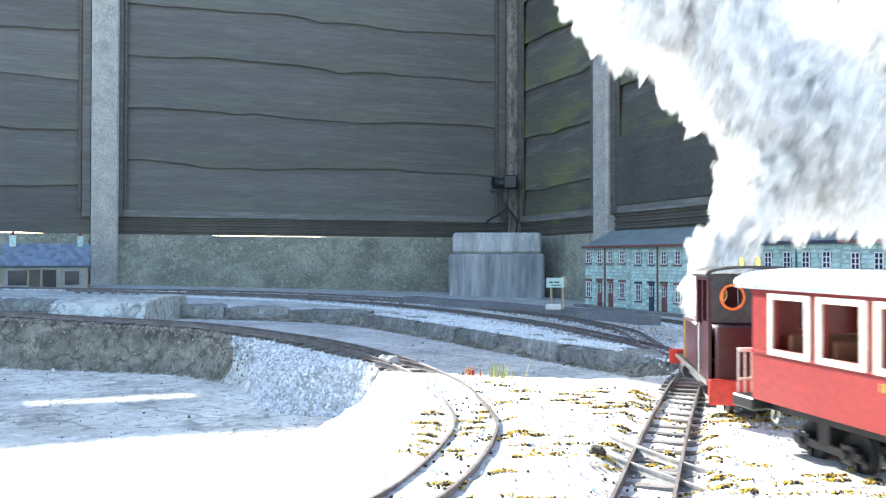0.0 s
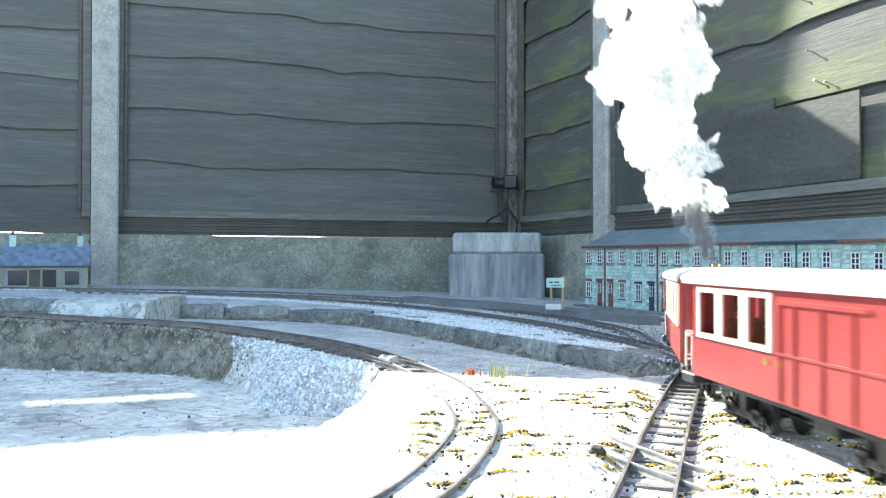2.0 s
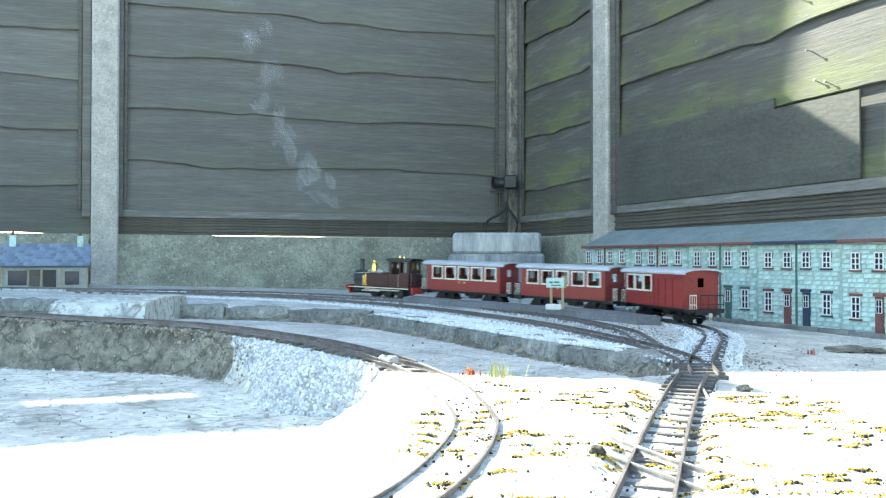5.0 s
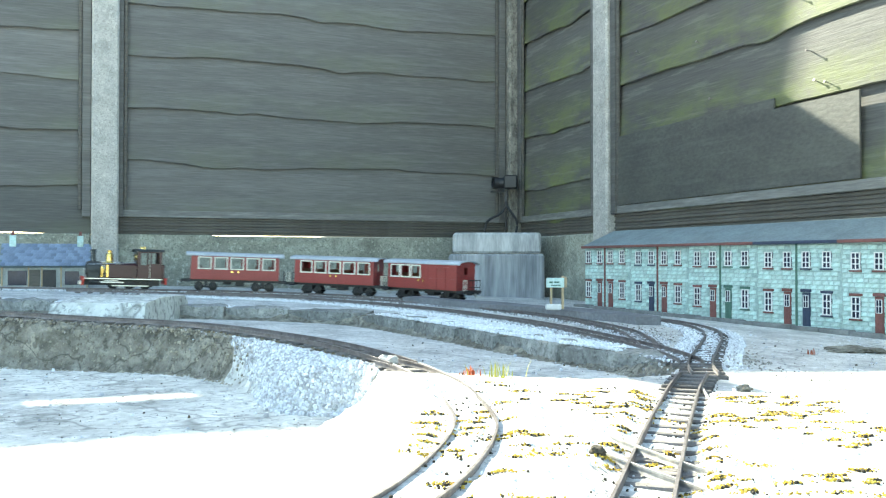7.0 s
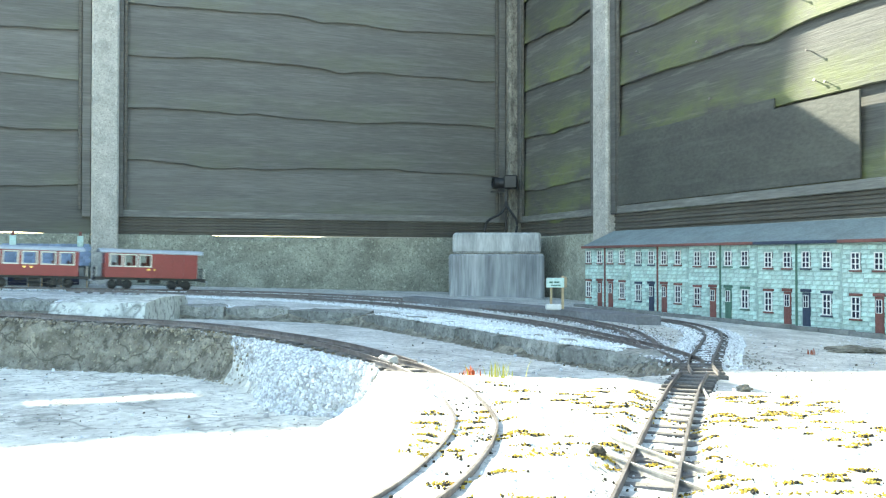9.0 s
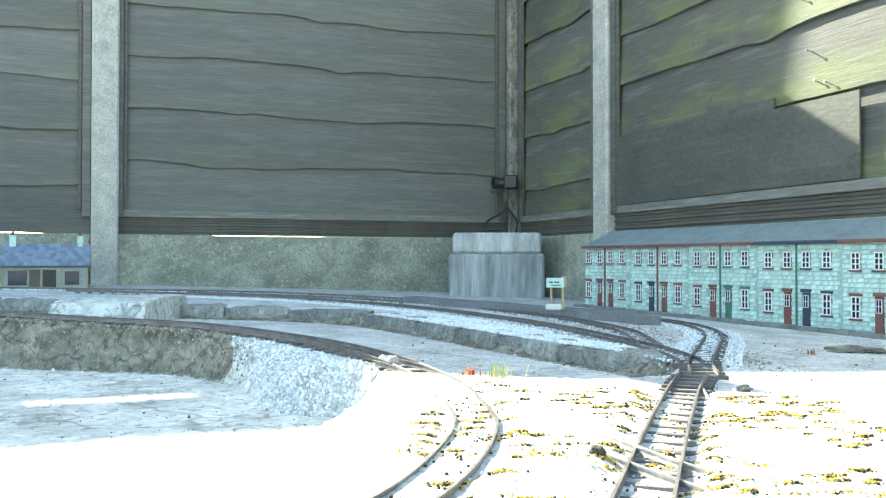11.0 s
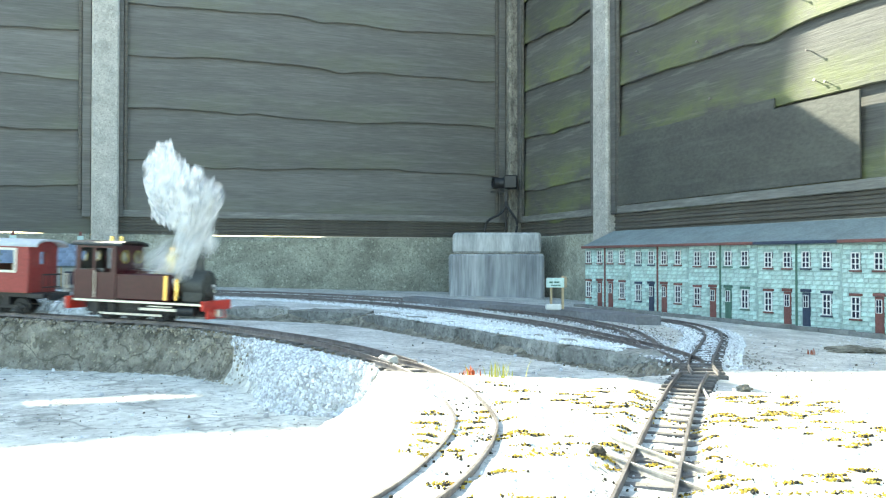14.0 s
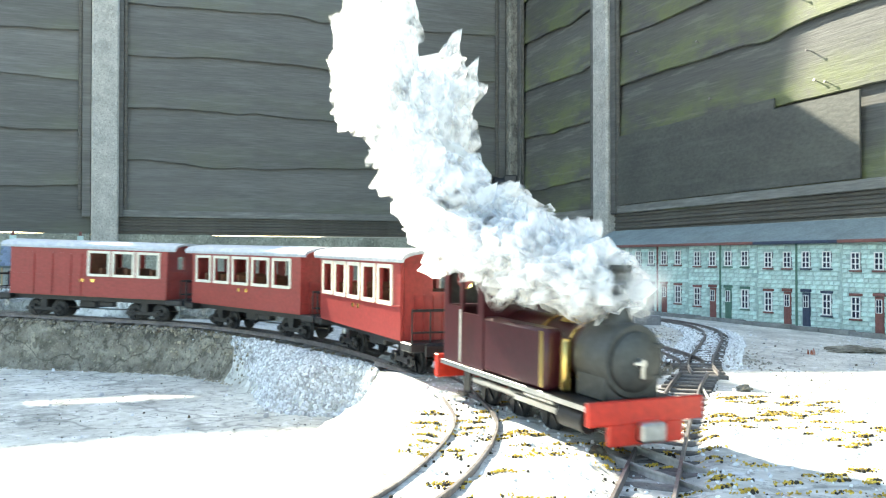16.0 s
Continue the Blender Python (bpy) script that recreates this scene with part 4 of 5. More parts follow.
scatter("white_chippings", "bright white chippings heaped over the kerb", "gravel", pts, rs.uniform(0.0018, 0.004, len(pts)), M_WHITECHIPS, 18, sink=0.5)
# stones lying about on yard, basin and road
pts = [plan(rs.uniform(-0.1, 0.5), rs.uniform(1.1, 1.7)) for _ in range(260)] + [plan(rs.uniform(-0.9, -0.1), rs.uniform(0.95, 1.55)) for _ in range(260)] + [plan(rs.uniform(0.4, 1.1), rs.uniform(1.1, 2.1)) for _ in range(420)]
scatter("loose_stones", "scattered pale pebbles on the concrete", "stones", pts, rs.uniform(0.0007, 0.0026, len(pts)) * (1 + (rs.rand(len(pts)) > 0.93)), M_CHIPS, 6, sink=0.4)
pts = [plan(rs.uniform(-0.9, 1.0), rs.uniform(0.95, 1.9)) for _ in range(1100)]
scatter("soil_crumbs", "dark crumbs of soil on the concrete", "soil", pts, rs.uniform(0.0004, 0.0014, len(pts)) * (1 + 1.2 * (rs.rand(len(pts)) > 0.95)), M_CRUMB, 7, sink=0.4)
# sunlit foreground: moss cushions; dark crumbs round the sleepers as dirt and moss shadow
pts, sz, dark = [], [], []
for _ in range(330):
    u, d = rs.uniform(-0.02, 0.42), rs.uniform(0.5, 0.99)
    if u < 0.03 and d > 0.8:
        continue
    c, n = plan(u, d), rs.randint(6, 60)
    if math.sin(u * 37 + 1) + math.sin(d * 29 + u * 13) < -0.75:
        continue
    spread = rs.uniform(0.001, 0.005)
    for _ in range(n):
        pts.append((c[0] + rs.normal(0, spread * 1.9), c[1] + rs.normal(0, spread * 0.6))), sz.append(rs.uniform(0.0005, 0.0016))
        # dark lumps on the near side give the moss dirt and a shadow
        if rs.rand() < 0.22:
            dark.append((pts[-1][0] + rs.normal(0, 0.003), pts[-1][1] - rs.uniform(0, 0.004)))
scatter("moss", "yellow moss cushions in the sunlit track bed", "moss", pts, sz, M_MOSSY, 8, flat=0.5, sink=0.2)
pts = dark + near_way(BRANCH, 0, 0.95, 300, 0.0, 0.035, rs) + near_way(CURVE, 0, 0.45, 60, 0.0, 0.02, rs)
scatter("track_crumbs", "dark soil and stones among the sunlit sleepers, some placed as shadow under moss", "soil", pts, rs.uniform(0.0005, 0.0019, len(pts)), M_CRUMB, 9, sink=0.4)
pts = [plan(rs.uniform(-0.02, 0.5), rs.uniform(0.5, 1.02)) for _ in range(1100)]
scatter("foreground_chippings", "pale chippings in the sunlit foreground", "gravel", pts, rs.uniform(0.0007, 0.0022, len(pts)), M_WHITECHIPS, 10, flat=0.6, sink=0.25)


# rough crumbs that break up the mortar bank
pts, sz = [], []
while len(pts) < 1500:
    u = rs.uniform(-1.0, -0.36)
    j = rs.randint(2, 7)
    a, b = np.array(BASIN[j - 1]), np.array(BASIN[j])
    q = a + (b - a) * rs.rand()
    nrm = np.array([-(b - a)[1], (b - a)[0]])
    nrm = nrm / np.linalg.norm(nrm)
    P = q + nrm * rs.uniform(-0.045, 0.012) * (1 if nrm[1] > 0 else -1)
    pts.append(tuple(P)), sz.append(rs.uniform(0.001, 0.0038) * (1 if rs.rand() < 0.95 else 1.8))
scatter("bank_rubble", "crumbling mortar lumps on the bank below the line", "rubble", pts, sz, island(mat("crumbled mortar", (0.3, 0.27, 0.21), 0.95, tone=0.4, scale=50, fine=200, bump=0.8), 0.35), 16, sink=0.75)
# dry moss along the foot of the near rails
pts = near_way(MAIN, 8.3, 9.75, 900, 0.022, 0.036, rs)
scatter("dry_moss", "brown dry moss along the rails", "moss", pts, rs.uniform(0.001, 0.003, len(pts)), island(mat("brown moss", (0.16, 0.12, 0.06), 0.95, tone=0.4, scale=50, fine=200, bump=0.5), 0.4), 17, sink=0.4)


def tuft(name, label, u, d, n, h, spread, material):
    x, y = plan(u, d)
    root = thing(name, label, "plant", pose(x, y, gz(x, y)))
    r = random.Random(int(u * 1000))
    for _ in range(n):
        a, l, w = r.uniform(0, 6.28), h * r.uniform(0.4, 1), 0.0009
        ox, oy = r.gauss(0, spread), r.gauss(0, spread * 0.5)
        dx, dy = math.cos(a) * l * 0.4, math.sin(a) * l * 0.4
        q = Vector((-math.sin(a), math.cos(a), 0)) * w
        b0, mid, tip = Vector((ox, oy, -0.001)), Vector((ox + dx * 0.4, oy + dy * 0.4, l * 0.6)), Vector((ox + dx, oy + dy, l))
        bm = bmesh.new()
        v = [bm.verts.new(p) for p in (b0 - q, b0 + q, mid + q * 0.7, tip, mid - q * 0.7)]
        bm.faces.new(v)
        part("blade", bm, material, root)


M_GRASS = mat("yellow-green grass", (0.35, 0.33, 0.06), 0.7, tone=0.3, scale=60, fine=300, bump=0)
M_REDLEAF = mat("reddish leaf", (0.45, 0.11, 0.04), 0.7, tone=0.3, scale=60, fine=300, bump=0)
tuft("grass_tuft", "yellow-green grass blades at the edge of shade", 0.065, 1.03, 26, 0.022, 0.016, M_GRASS)
tuft("grass_tuft", "small reddish-orange weed beside the track", 0.032, 1.05, 34, 0.014, 0.006, M_REDLEAF)
tuft("grass_tuft", "small red weed on the concrete road", 0.675, 1.62, 14, 0.012, 0.004, M_REDLEAF)

# dark litter by the platform and the turnout
pts = [plan(rs.normal(0.44, 0.06), rs.normal(2.02, 0.13)) for _ in range(420)]
pts = [p for p in pts if dist_to(np.array([p]), MAIN)[0] > 0.045 and dist_to(np.array([p]), SIDING)[0] > 0.04]
scatter("dead_leaves", "dark leaf litter and soil beside the platform", "litter", pts, rs.uniform(0.001, 0.0032, len(pts)), M_DARKCHIPS, 21, flat=0.4, sink=0.2)
pts = [plan(rs.normal(0.50, 0.022), rs.normal(1.55, 0.10)) for _ in range(420)]
scatter("dry_grass", "brown dry grass and grit beside the turnout", "litter", pts, rs.uniform(0.001, 0.003, len(pts)), M_DARKCHIPS, 22, flat=0.5, sink=0.3)


def lump(name, label, category, u, d, size, material, seed, flat=0.7):
    x, y = plan(u, d)
    bm = bmesh.new()
    bmesh.ops.create_icosphere(bm, subdivisions=3, radius=1)
    off = Vector((seed * 3.3, seed, 0))
    for v in bm.verts:
        k = 1 + 0.45 * noise.noise(v.co * 1.5 + off) + 0.2 * noise.noise(v.co * 4 + off)
        v.co = Vector((v.co.x * 1.2, v.co.y, v.co.z * flat)) * k * size
    ob = tagged(part(name, bm, material, smooth=True), label, category)
    ob.matrix_basis = pose(x, y, gz(x, y) + size * flat * 0.45, 0, 0, seed * 40)


lump("stone", "dark hollow lump with moss in the sunlit ground", "stone", 0.112, 0.64, 0.0055, M_DIRT, 3)
lump("stone", "brown stone beside the turnout sleepers", "stone", 0.372, 1.09, 0.009, M_BANK, 5, 0.6)
lump("stone", "small pale mortar block beside the near line", "stone", -0.072, 1.14, 0.012, M_CONC, 8, 0.8)
lump("stone", "white pebble on the yard concrete", "stone", 0.15, 1.25, 0.006, M_CHIPS, 9)
lump("stone", "brown clod at the end of the kerb", "stone", 0.315, 1.42, 0.011, M_BANK, 12, 0.5)
lump("stone", "flat stone lying on the road before the cottages", "stone", 0.80, 1.72, 0.05, M_BANK, 14, 0.12)

# pale sloping slab of old concrete beyond the near line
bm = bmesh.new()
prism(bm, [(-0.12, -0.03), (-0.09, 0.026), (0.02, 0.036), (0.24, 0.034), (0.26, -0.03)], -0.115, 0.115)
bmesh.ops.subdivide_edges(bm, edges=bm.edges[:], cuts=4, use_grid_fill=True)
for v in bm.verts:
    v.co += Vector((1, 1, 0.5)) * 0.008 * noise.noise(v.co * 22) + Vector((0, 0, 0.004)) * noise.noise(v.co * 70)
slab = tagged(part("concrete_slab", bm, M_BASIN, smooth=True), "pale sloping slab of old concrete behind the near line", "slab")
slab.matrix_basis = pose(*plan(-0.825, 2.20), 0.028, 0, 0, -20.3)

# ---- the train ----
def oval_roof(bm, L, w, z, rise, t=0.004, n=12):
    """A curved carriage roof."""
    top = [(w / 2 * math.cos(math.pi * (1 - k / n)), z + rise * math.sin(math.pi * k / n) ** 0.8) for k in range(n + 1)]
    prism(bm, top + [(y * 0.97, zz - t) for y, zz in reversed(top)], -L / 2, L / 2)


def cut_sheet(bm, y0, y1, xs, zs, gaps):
    """One plate of a grid of cells, without those in gaps, drawn out from y0 to y1."""
    cells = {(i, j) for i in range(len(xs) - 1) for j in range(len(zs) - 1)} - set(gaps)
    V = {}

    def vert(i, j, y):
        if (i, j, y) not in V:
            V[i, j, y] = bm.verts.new((xs[i], y, zs[j]))
        return V[i, j, y]

    for i, j in cells:
        for y in (y0, y1):
            bm.faces.new([vert(a, b, y) for a, b in ((i, j), (i + 1, j), (i + 1, j + 1), (i, j + 1))])
        for (di, dj), (a, b) in {(-1, 0): ((0, 0), (0, 1)), (1, 0): ((1, 0), (1, 1)), (0, -1): ((0, 0), (1, 0)), (0, 1): ((0, 1), (1, 1))}.items():
            if (i + di, j + dj) not in cells:
                bm.faces.new([vert(i + a[0], j + a[1], y0), vert(i + b[0], j + b[1], y0), vert(i + b[0], j + b[1], y1), vert(i + a[0], j + a[1], y1)])


def side_sheet(bm, y, x0, x1, z0, z1, holes, t=0.004):
    """A carriage side with window openings cut through: holes are (x0, x1, z0, z1), left to right."""
    xs = [x0, *[v for h in holes for v in h[:2]], x1]
    cut_sheet(bm, y, y - t if y > 0 else y + t, xs, [z0, holes[0][2], holes[0][3], z1], [(2 * k + 1, 1) for k in range(len(holes))])


def window_trim(bm, y, h, w=0.0045, t=0.002):
    x0, x1, z0, z1 = h
    a, b = (y, y + t) if y > 0 else (y - t, y)
    box(bm, x0 - w, a, z0 - w, x1 + w, b, z0), box(bm, x0 - w, a, z1, x1 + w, b, z1 + w)
    box(bm, x0 - w, a, z0, x0, b, z1), box(bm, x1, a, z0, x1 + w, b, z1)


def wheelset(parent, x, r=0.0150, gauge=0.032):
    """One axle with two wheels; it turns about its own y."""
    ax = new("wheelset")
    ax.parent = parent
    ax.matrix_basis = pose(x, 0, r)
    bm = bmesh.new()
    cyl(bm, 0.002, 0.002, gauge + 0.012, pose(0, -(gauge + 0.012) / 2, 0, -90), 8)
    part("axle", bm, M_BLACK, ax)
    for sgn in (-1, 1):
        bm = bmesh.new()
        prof = [(0.004, -0.001), (r - 0.002, 0.0), (r, 0.0005), (r, 0.0035), (r + 0.0015, 0.004), (r + 0.0015, 0.0052), (0.004, 0.0052)]
        lathe(bm, prof, pose(0, sgn * (gauge / 2 + 0.002), 0, 90 if sgn > 0 else -90), 18)
        for k in range(6):
            box(bm, -0.001, -0.0008, 0.004, 0.001, 0.0008, r - 0.002, 0, pose(0, sgn * (gauge / 2 + 0.0035), 0, 0, k * 60, 0))
        part("wheel", bm, M_BLACK, ax, smooth=False)
    return ax


W2, SILL, EAVE = 0.05, 0.041, 0.129


def carriage(name, label, van=False):
    root = thing(name, label, "railway carriage")
    L = 0.158
    if van:
        holes = [(0.006, 0.042, 0.082, 0.119), (0.055, 0.091, 0.082, 0.119), (0.104, 0.140, 0.082, 0.119)]
    else:
        holes = [(-0.140 + k * 0.0575, -0.140 + k * 0.0575 + 0.040, 0.082, 0.119) for k in range(5)]
    for y in (W2, -W2):
        bm = bmesh.new()
        side_sheet(bm, y, -L, L, SILL, EAVE, holes)
        body = part("body_side", bm, M_RED, root, "red painted carriage side")
        for h in holes:
            bm = bmesh.new()
            window_trim(bm, y, h)
            part("window_frame", bm, M_CREAM, body, "cream window surround")
        bm = bmesh.new()
        box(bm, -L, y - (0.0012 if y < 0 else -0.0002), EAVE - 0.006, L, y + (0.0012 if y > 0 else -0.0002), EAVE - 0.002)
        box(bm, -L, y - (0.0015 if y < 0 else -0.0002), SILL + 0.036, L, y + (0.0015 if y > 0 else -0.0002), SILL + 0.038)
        if van:
            box(bm, -0.128, y - (0.002 if y < 0 else -0.0002), EAVE - 0.014, -0.012, y + (0.002 if y > 0 else -0.0002), EAVE - 0.011)
            for x in (-0.11, -0.072, -0.034, -0.0125):
                box(bm, x, y - (0.0018 if y < 0 else -0.0002), SILL + 0.002, x + 0.0022, y + (0.0018 if y > 0 else -0.0002), EAVE - 0.012)
        part("beading", bm, M_RED, body)
        for x in (-0.010, 0.012):
            bm = bmesh.new()
            box(bm, x - 0.0035, min(y, y + (0.0008 if y > 0 else -0.0008)), SILL + 0.026, x + 0.0035, max(y, y + (0.0008 if y > 0 else -0.0008)), SILL + 0.0315)
            part("running_mark", bm, M_BRASS, body, "small gold mark")
    for x in (L, -L):
        sg = 1 if x > 0 else -1
        a, b = (x - 0.004, x) if x > 0 else (x, x + 0.004)
        bm = bmesh.new()
        yw = W2 - 0.0045
        wz0, wz1 = 0.094, 0.117
        if van and x < 0:
            wl, wr = -0.0085, 0.0085
        else:
            wl, wr = -0.012, 0.012
        box(bm, a, -yw, SILL, b, yw, wz0), box(bm, a, -yw, wz1, b, yw, EAVE)
        box(bm, a, -yw, wz0, b, wl, wz1), box(bm, a, wr, wz0, b, yw, wz1)
        arch = [(yw * math.cos(math.pi * k / 10), EAVE + 0.0092 * math.sin(math.pi * k / 10)) for k in range(11)]
        prism(bm, arch, a, b)
        end = part("end_wall", bm, M_RED, root, "red carriage end with a small window")
        bm = bmesh.new()
        for y in np.linspace(-yw + 0.012, yw - 0.012, 7):
            box(bm, min(x, x + sg * 0.0012), y - 0.0006, SILL, max(x, x + sg * 0.0012), y + 0.0006, wz0 - 0.004)
        part("plank_strip", bm, M_RED, end)
        # end platform, railings
        bm = bmesh.new()
        box(bm, min(x, x + sg * 0.03), -W2, SILL - 0.010, max(x, x + sg * 0.03), W2, SILL, 0.0015)
        part("end_platform", bm, M_BLACK, root)
        for y0, y1 in ((-W2 + 0.003, 0.016), (0.028, W2 - 0.004)):
            bm = bmesh.new()
            xr = x + sg * 0.027
            for y in np.linspace(y0, y1, 4):
                cyl(bm, 0.0009, 0.0009, 0.036, pose(xr, y, SILL - 0.001), 6)
            box(bm, xr - 0.0014, y0, SILL + 0.033, xr + 0.0014, y1, SILL + 0.036)
            box(bm, xr - 0.001, y0, SILL + 0.010, xr + 0.001, y1, SILL + 0.012)
            part("railing", bm, M_CREAM if y0 > 0 else M_BLACK, root, "thin metal platform railing")
        bm = bmesh.new()
        box(bm, min(x + sg * 0.03, x + sg * 0.034), -0.034, SILL - 0.014, max(x + sg * 0.03, x + sg * 0.034), 0.034, SILL - 0.002, 0.001)
        part("headstock", bm, M_BLACK, root)
        bm = bmesh.new()
        cyl(bm, 0.0055, 0.0055, 0.004, pose(x + sg * 0.042, 0, SILL - 0.014, 0, 90 * sg, 0), 14)
        cyl(bm, 0.002, 0.002, 0.010, pose(x + sg * 0.033, 0, SILL - 0.014, 0, 90 * sg, 0), 8)
        tube(bm, [(x + sg * 0.044, 0.003, SILL - 0.016), (x + sg * 0.046, 0.003, SILL - 0.026), (x + sg * 0.045, 0, SILL - 0.030), (x + sg * 0.046, -0.003, SILL - 0.026), (x + sg * 0.044, -0.003, SILL - 0.016)], 0.0011, 6)
        part("coupling", bm, M_STEEL, root, "steel buffer and coupling link")
    bm = bmesh.new()
    oval_roof(bm, 2 * L + 0.036, 2 * W2 + 0.011, EAVE + 0.001, 0.0115)
    part("roof", bm, M_ROOF_CAR, root, "pale curved carriage roof", smooth=True)
    bm = bmesh.new()
    box(bm, -L + 0.004, -W2 + 0.005, SILL - 0.001, L - 0.004, W2 - 0.005, SILL + 0.003)
    part("floor_board", bm, M_BROWN, root)
    for k in range(6 if not van else 3):
        x = (-0.13 if not van else 0.02) + k * 0.05
        bm = bmesh.new()
        box(bm, x, -W2 + 0.008, SILL + 0.003, x + 0.016, W2 - 0.008, SILL + 0.022, 0.002)
        box(bm, x, -W2 + 0.008, SILL + 0.022, x + 0.004, W2 - 0.008, SILL + 0.052, 0.001)
        part("bench", bm, M_BROWN, root, "brown interior bench")
    if van:
        bm = bmesh.new()
        box(bm, -0.002, -W2 + 0.005, SILL + 0.003, 0.002, W2 - 0.005, EAVE)
        part("partition", bm, M_BROWN, root)
    bm = bmesh.new()
    for y in (-0.034, 0.03):
        box(bm, -L - 0.03, y, SILL - 0.009, L + 0.03, y + 0.004, SILL - 0.001)
    part("solebar", bm, M_BLACK, root)
    for xb in (-0.103, 0.103):
        bm = bmesh.new()
        for y in (-0.027, 0.024):
            box(bm, xb - 0.038, y, 0.010, xb + 0.038, y + 0.003, 0.017, 0.001)
            for dx in (-0.025, 0.025):
                box(bm, xb + dx - 0.006, y - 0.001, 0.007, xb + dx + 0.006, y + 0.004, 0.021, 0.001)
                cyl(bm, 0.0035, 0.003, 0.004, pose(xb + dx, y + (0.003 if y > 0 else 0), 0.0135, -90 if y > 0 else 90), 10)
        box(bm, xb - 0.006, -0.027, 0.014, xb + 0.006, 0.027, SILL - 0.009)
        part("bogie_frame", bm, M_BLACK, root)
        for dx in (-0.025, 0.025):
            WHEELS.append((wheelset(root, xb + dx), 0.0150))
    bm = bmesh.new()
    box(bm, -0.035, -0.02, 0.018, -0.002, 0.02, SILL - 0.009, 0.002)
    box(bm, 0.01, -0.026, 0.022, 0.04, -0.012, SILL - 0.009, 0.002)
    part("underfloor_box", bm, M_BLACK, root)
    tube_bm = bmesh.new()
    tube(tube_bm, [(-L, 0, 0.018), (0, 0, 0.016), (L, 0, 0.018)], 0.0012, 6)
    part("brake_rod", tube_bm, M_STEEL, root)
    return root


WHEELS = []


def engine():
    root = thing("steam_locomotive", "maroon and black narrow-gauge model tank engine with brass dome", "steam locomotive")
    # frames and running plate
    bm = bmesh.new()
    for y in (-0.012, 0.008):
        box(bm, -0.135, y, 0.012, 0.138, y + 0.004, 0.034)
    part("frame", bm, M_BLACK, root)
    bm = bmesh.new()
    box(bm, -0.140, -0.048, 0.034, 0.142, 0.048, 0.039, 0.001)
    plate = part("running_plate", bm, M_BLACK, root)
    for y in (-0.0485, 0.0477):
        bm = bmesh.new()
        box(bm, -0.140, y, 0.0345, 0.142, y + 0.0008, 0.0385)
        part("edge_strip", bm, M_STEEL, plate, "bright worn edge")
    # side tanks and cab
    for y in (0.046, -0.046):
        a, b = (0.028, y) if y > 0 else (y, -0.028)
        bm = bmesh.new()
        box(bm, -0.048, a, 0.039, 0.068, b, 0.090, 0.003)
        tank = part("side_tank", bm, M_MAROON, root, "glossy maroon side tank", smooth=True)
        bm = bmesh.new()
        yy = y + (0.0003 if y > 0 else -0.0003)
        box(bm, 0.058, min(y, yy), 0.042, 0.064, max(y, y + (0.0012 if y > 0 else -0.0012)), 0.088)
        part("tank_strap", bm, M_BRASS, tank)
        bm = bmesh.new()
        box(bm, 0.074, y * 0.7 - 0.004, 0.040, 0.082, y * 0.7 + 0.004, 0.083, 0.002)
        part("feed_pump", bm, M_BRASS, root, "brass pump beside the boiler", smooth=True)
        # cab side with doorway opening
        bm = bmesh.new()
        t = 0.003
        cut_sheet(bm, y, y - t if y > 0 else y + t, [-0.138, -0.128, -0.100, -0.094, -0.060, -0.048], [0.039, 0.090, 0.095, 0.136, 0.142], [(1, 2), (3, 1), (3, 2), (2, 0), (3, 0), (1, 1)][:3])
        cs = part("cab_side", bm, M_MAROON, root, "maroon cab side with an open doorway")
        bm = bmesh.new()
        tube(bm, [(-0.0925, y + (0.003 if y > 0 else -0.003), 0.042), (-0.0925, y + (0.003 if y > 0 else -0.003), 0.093)], 0.0012, 6)
        part("handrail", bm, M_STEEL, cs)
    # cab front and back sheets with round spectacle windows
    for x, label in ((-0.048, "cab front sheet"), (-0.138, "cab back sheet")):
        bm = bmesh.new()
        z0 = 0.088 if x > -0.1 else 0.095
        t = 0.003
        n = 20
        for cy in (-0.022, 0.022):
            ring_o, ring_i = [], []
            for k in range(n):
                a = 2 * math.pi * (k + 0.5) / n
                c, s = math.cos(a), math.sin(a)
                sc = 1 / max(abs(c), abs(s))
                ring_o.append((cy + max(-0.0215, min(0.0215, 0.0215 * c * sc)), (z0 + 0.142) / 2 + (0.142 - z0) / 2 * s * sc))
                ring_i.append((cy + 0.0105 * c, 0.120 + 0.0105 * s))
            for xx, flip in ((x, False), (x + t, True)):
                o = [bm.verts.new((xx, *q)) for q in ring_o]
                i = [bm.verts.new((xx, *q)) for q in ring_i]
                for k in range(n):
                    bm.faces.new((o[k], o[(k + 1) % n], i[(k + 1) % n], i[k]))
        sheet = part("cab_sheet", bm, M_SMOKEBOX if x < -0.1 else M_MAROON, root, "cab sheet with two round windows")
        for cy in (-0.022, 0.022):
            bm = bmesh.new()
            xf = x + t if x > -0.1 else x
            rr = pose(xf, cy, 0.120, 0, 90 if x > -0.1 else -90, 0)
            lathe(bm, [(0.0104, 0), (0.0128, 0), (0.0128, 0.002), (0.0104, 0.002), (0.0104, 0)], rr, 24, False)
            part("spectacle_ring", bm, M_BRASS, sheet, "brass window ring", smooth=True)
    bm = bmesh.new()
    arch = [(0.050 * math.cos(math.pi * k / 12), 0.142 + 0.0085 * math.sin(math.pi * k / 12) ** 0.8) for k in range(13)]
    prism(bm, arch + [(y * 0.96, z - 0.0025) for y, z in reversed(arch)], -0.148, -0.036)
    part("cab_roof", bm, M_SMOKEBOX, root, "dark curved cab roof", smooth=True)
    bm = bmesh.new()
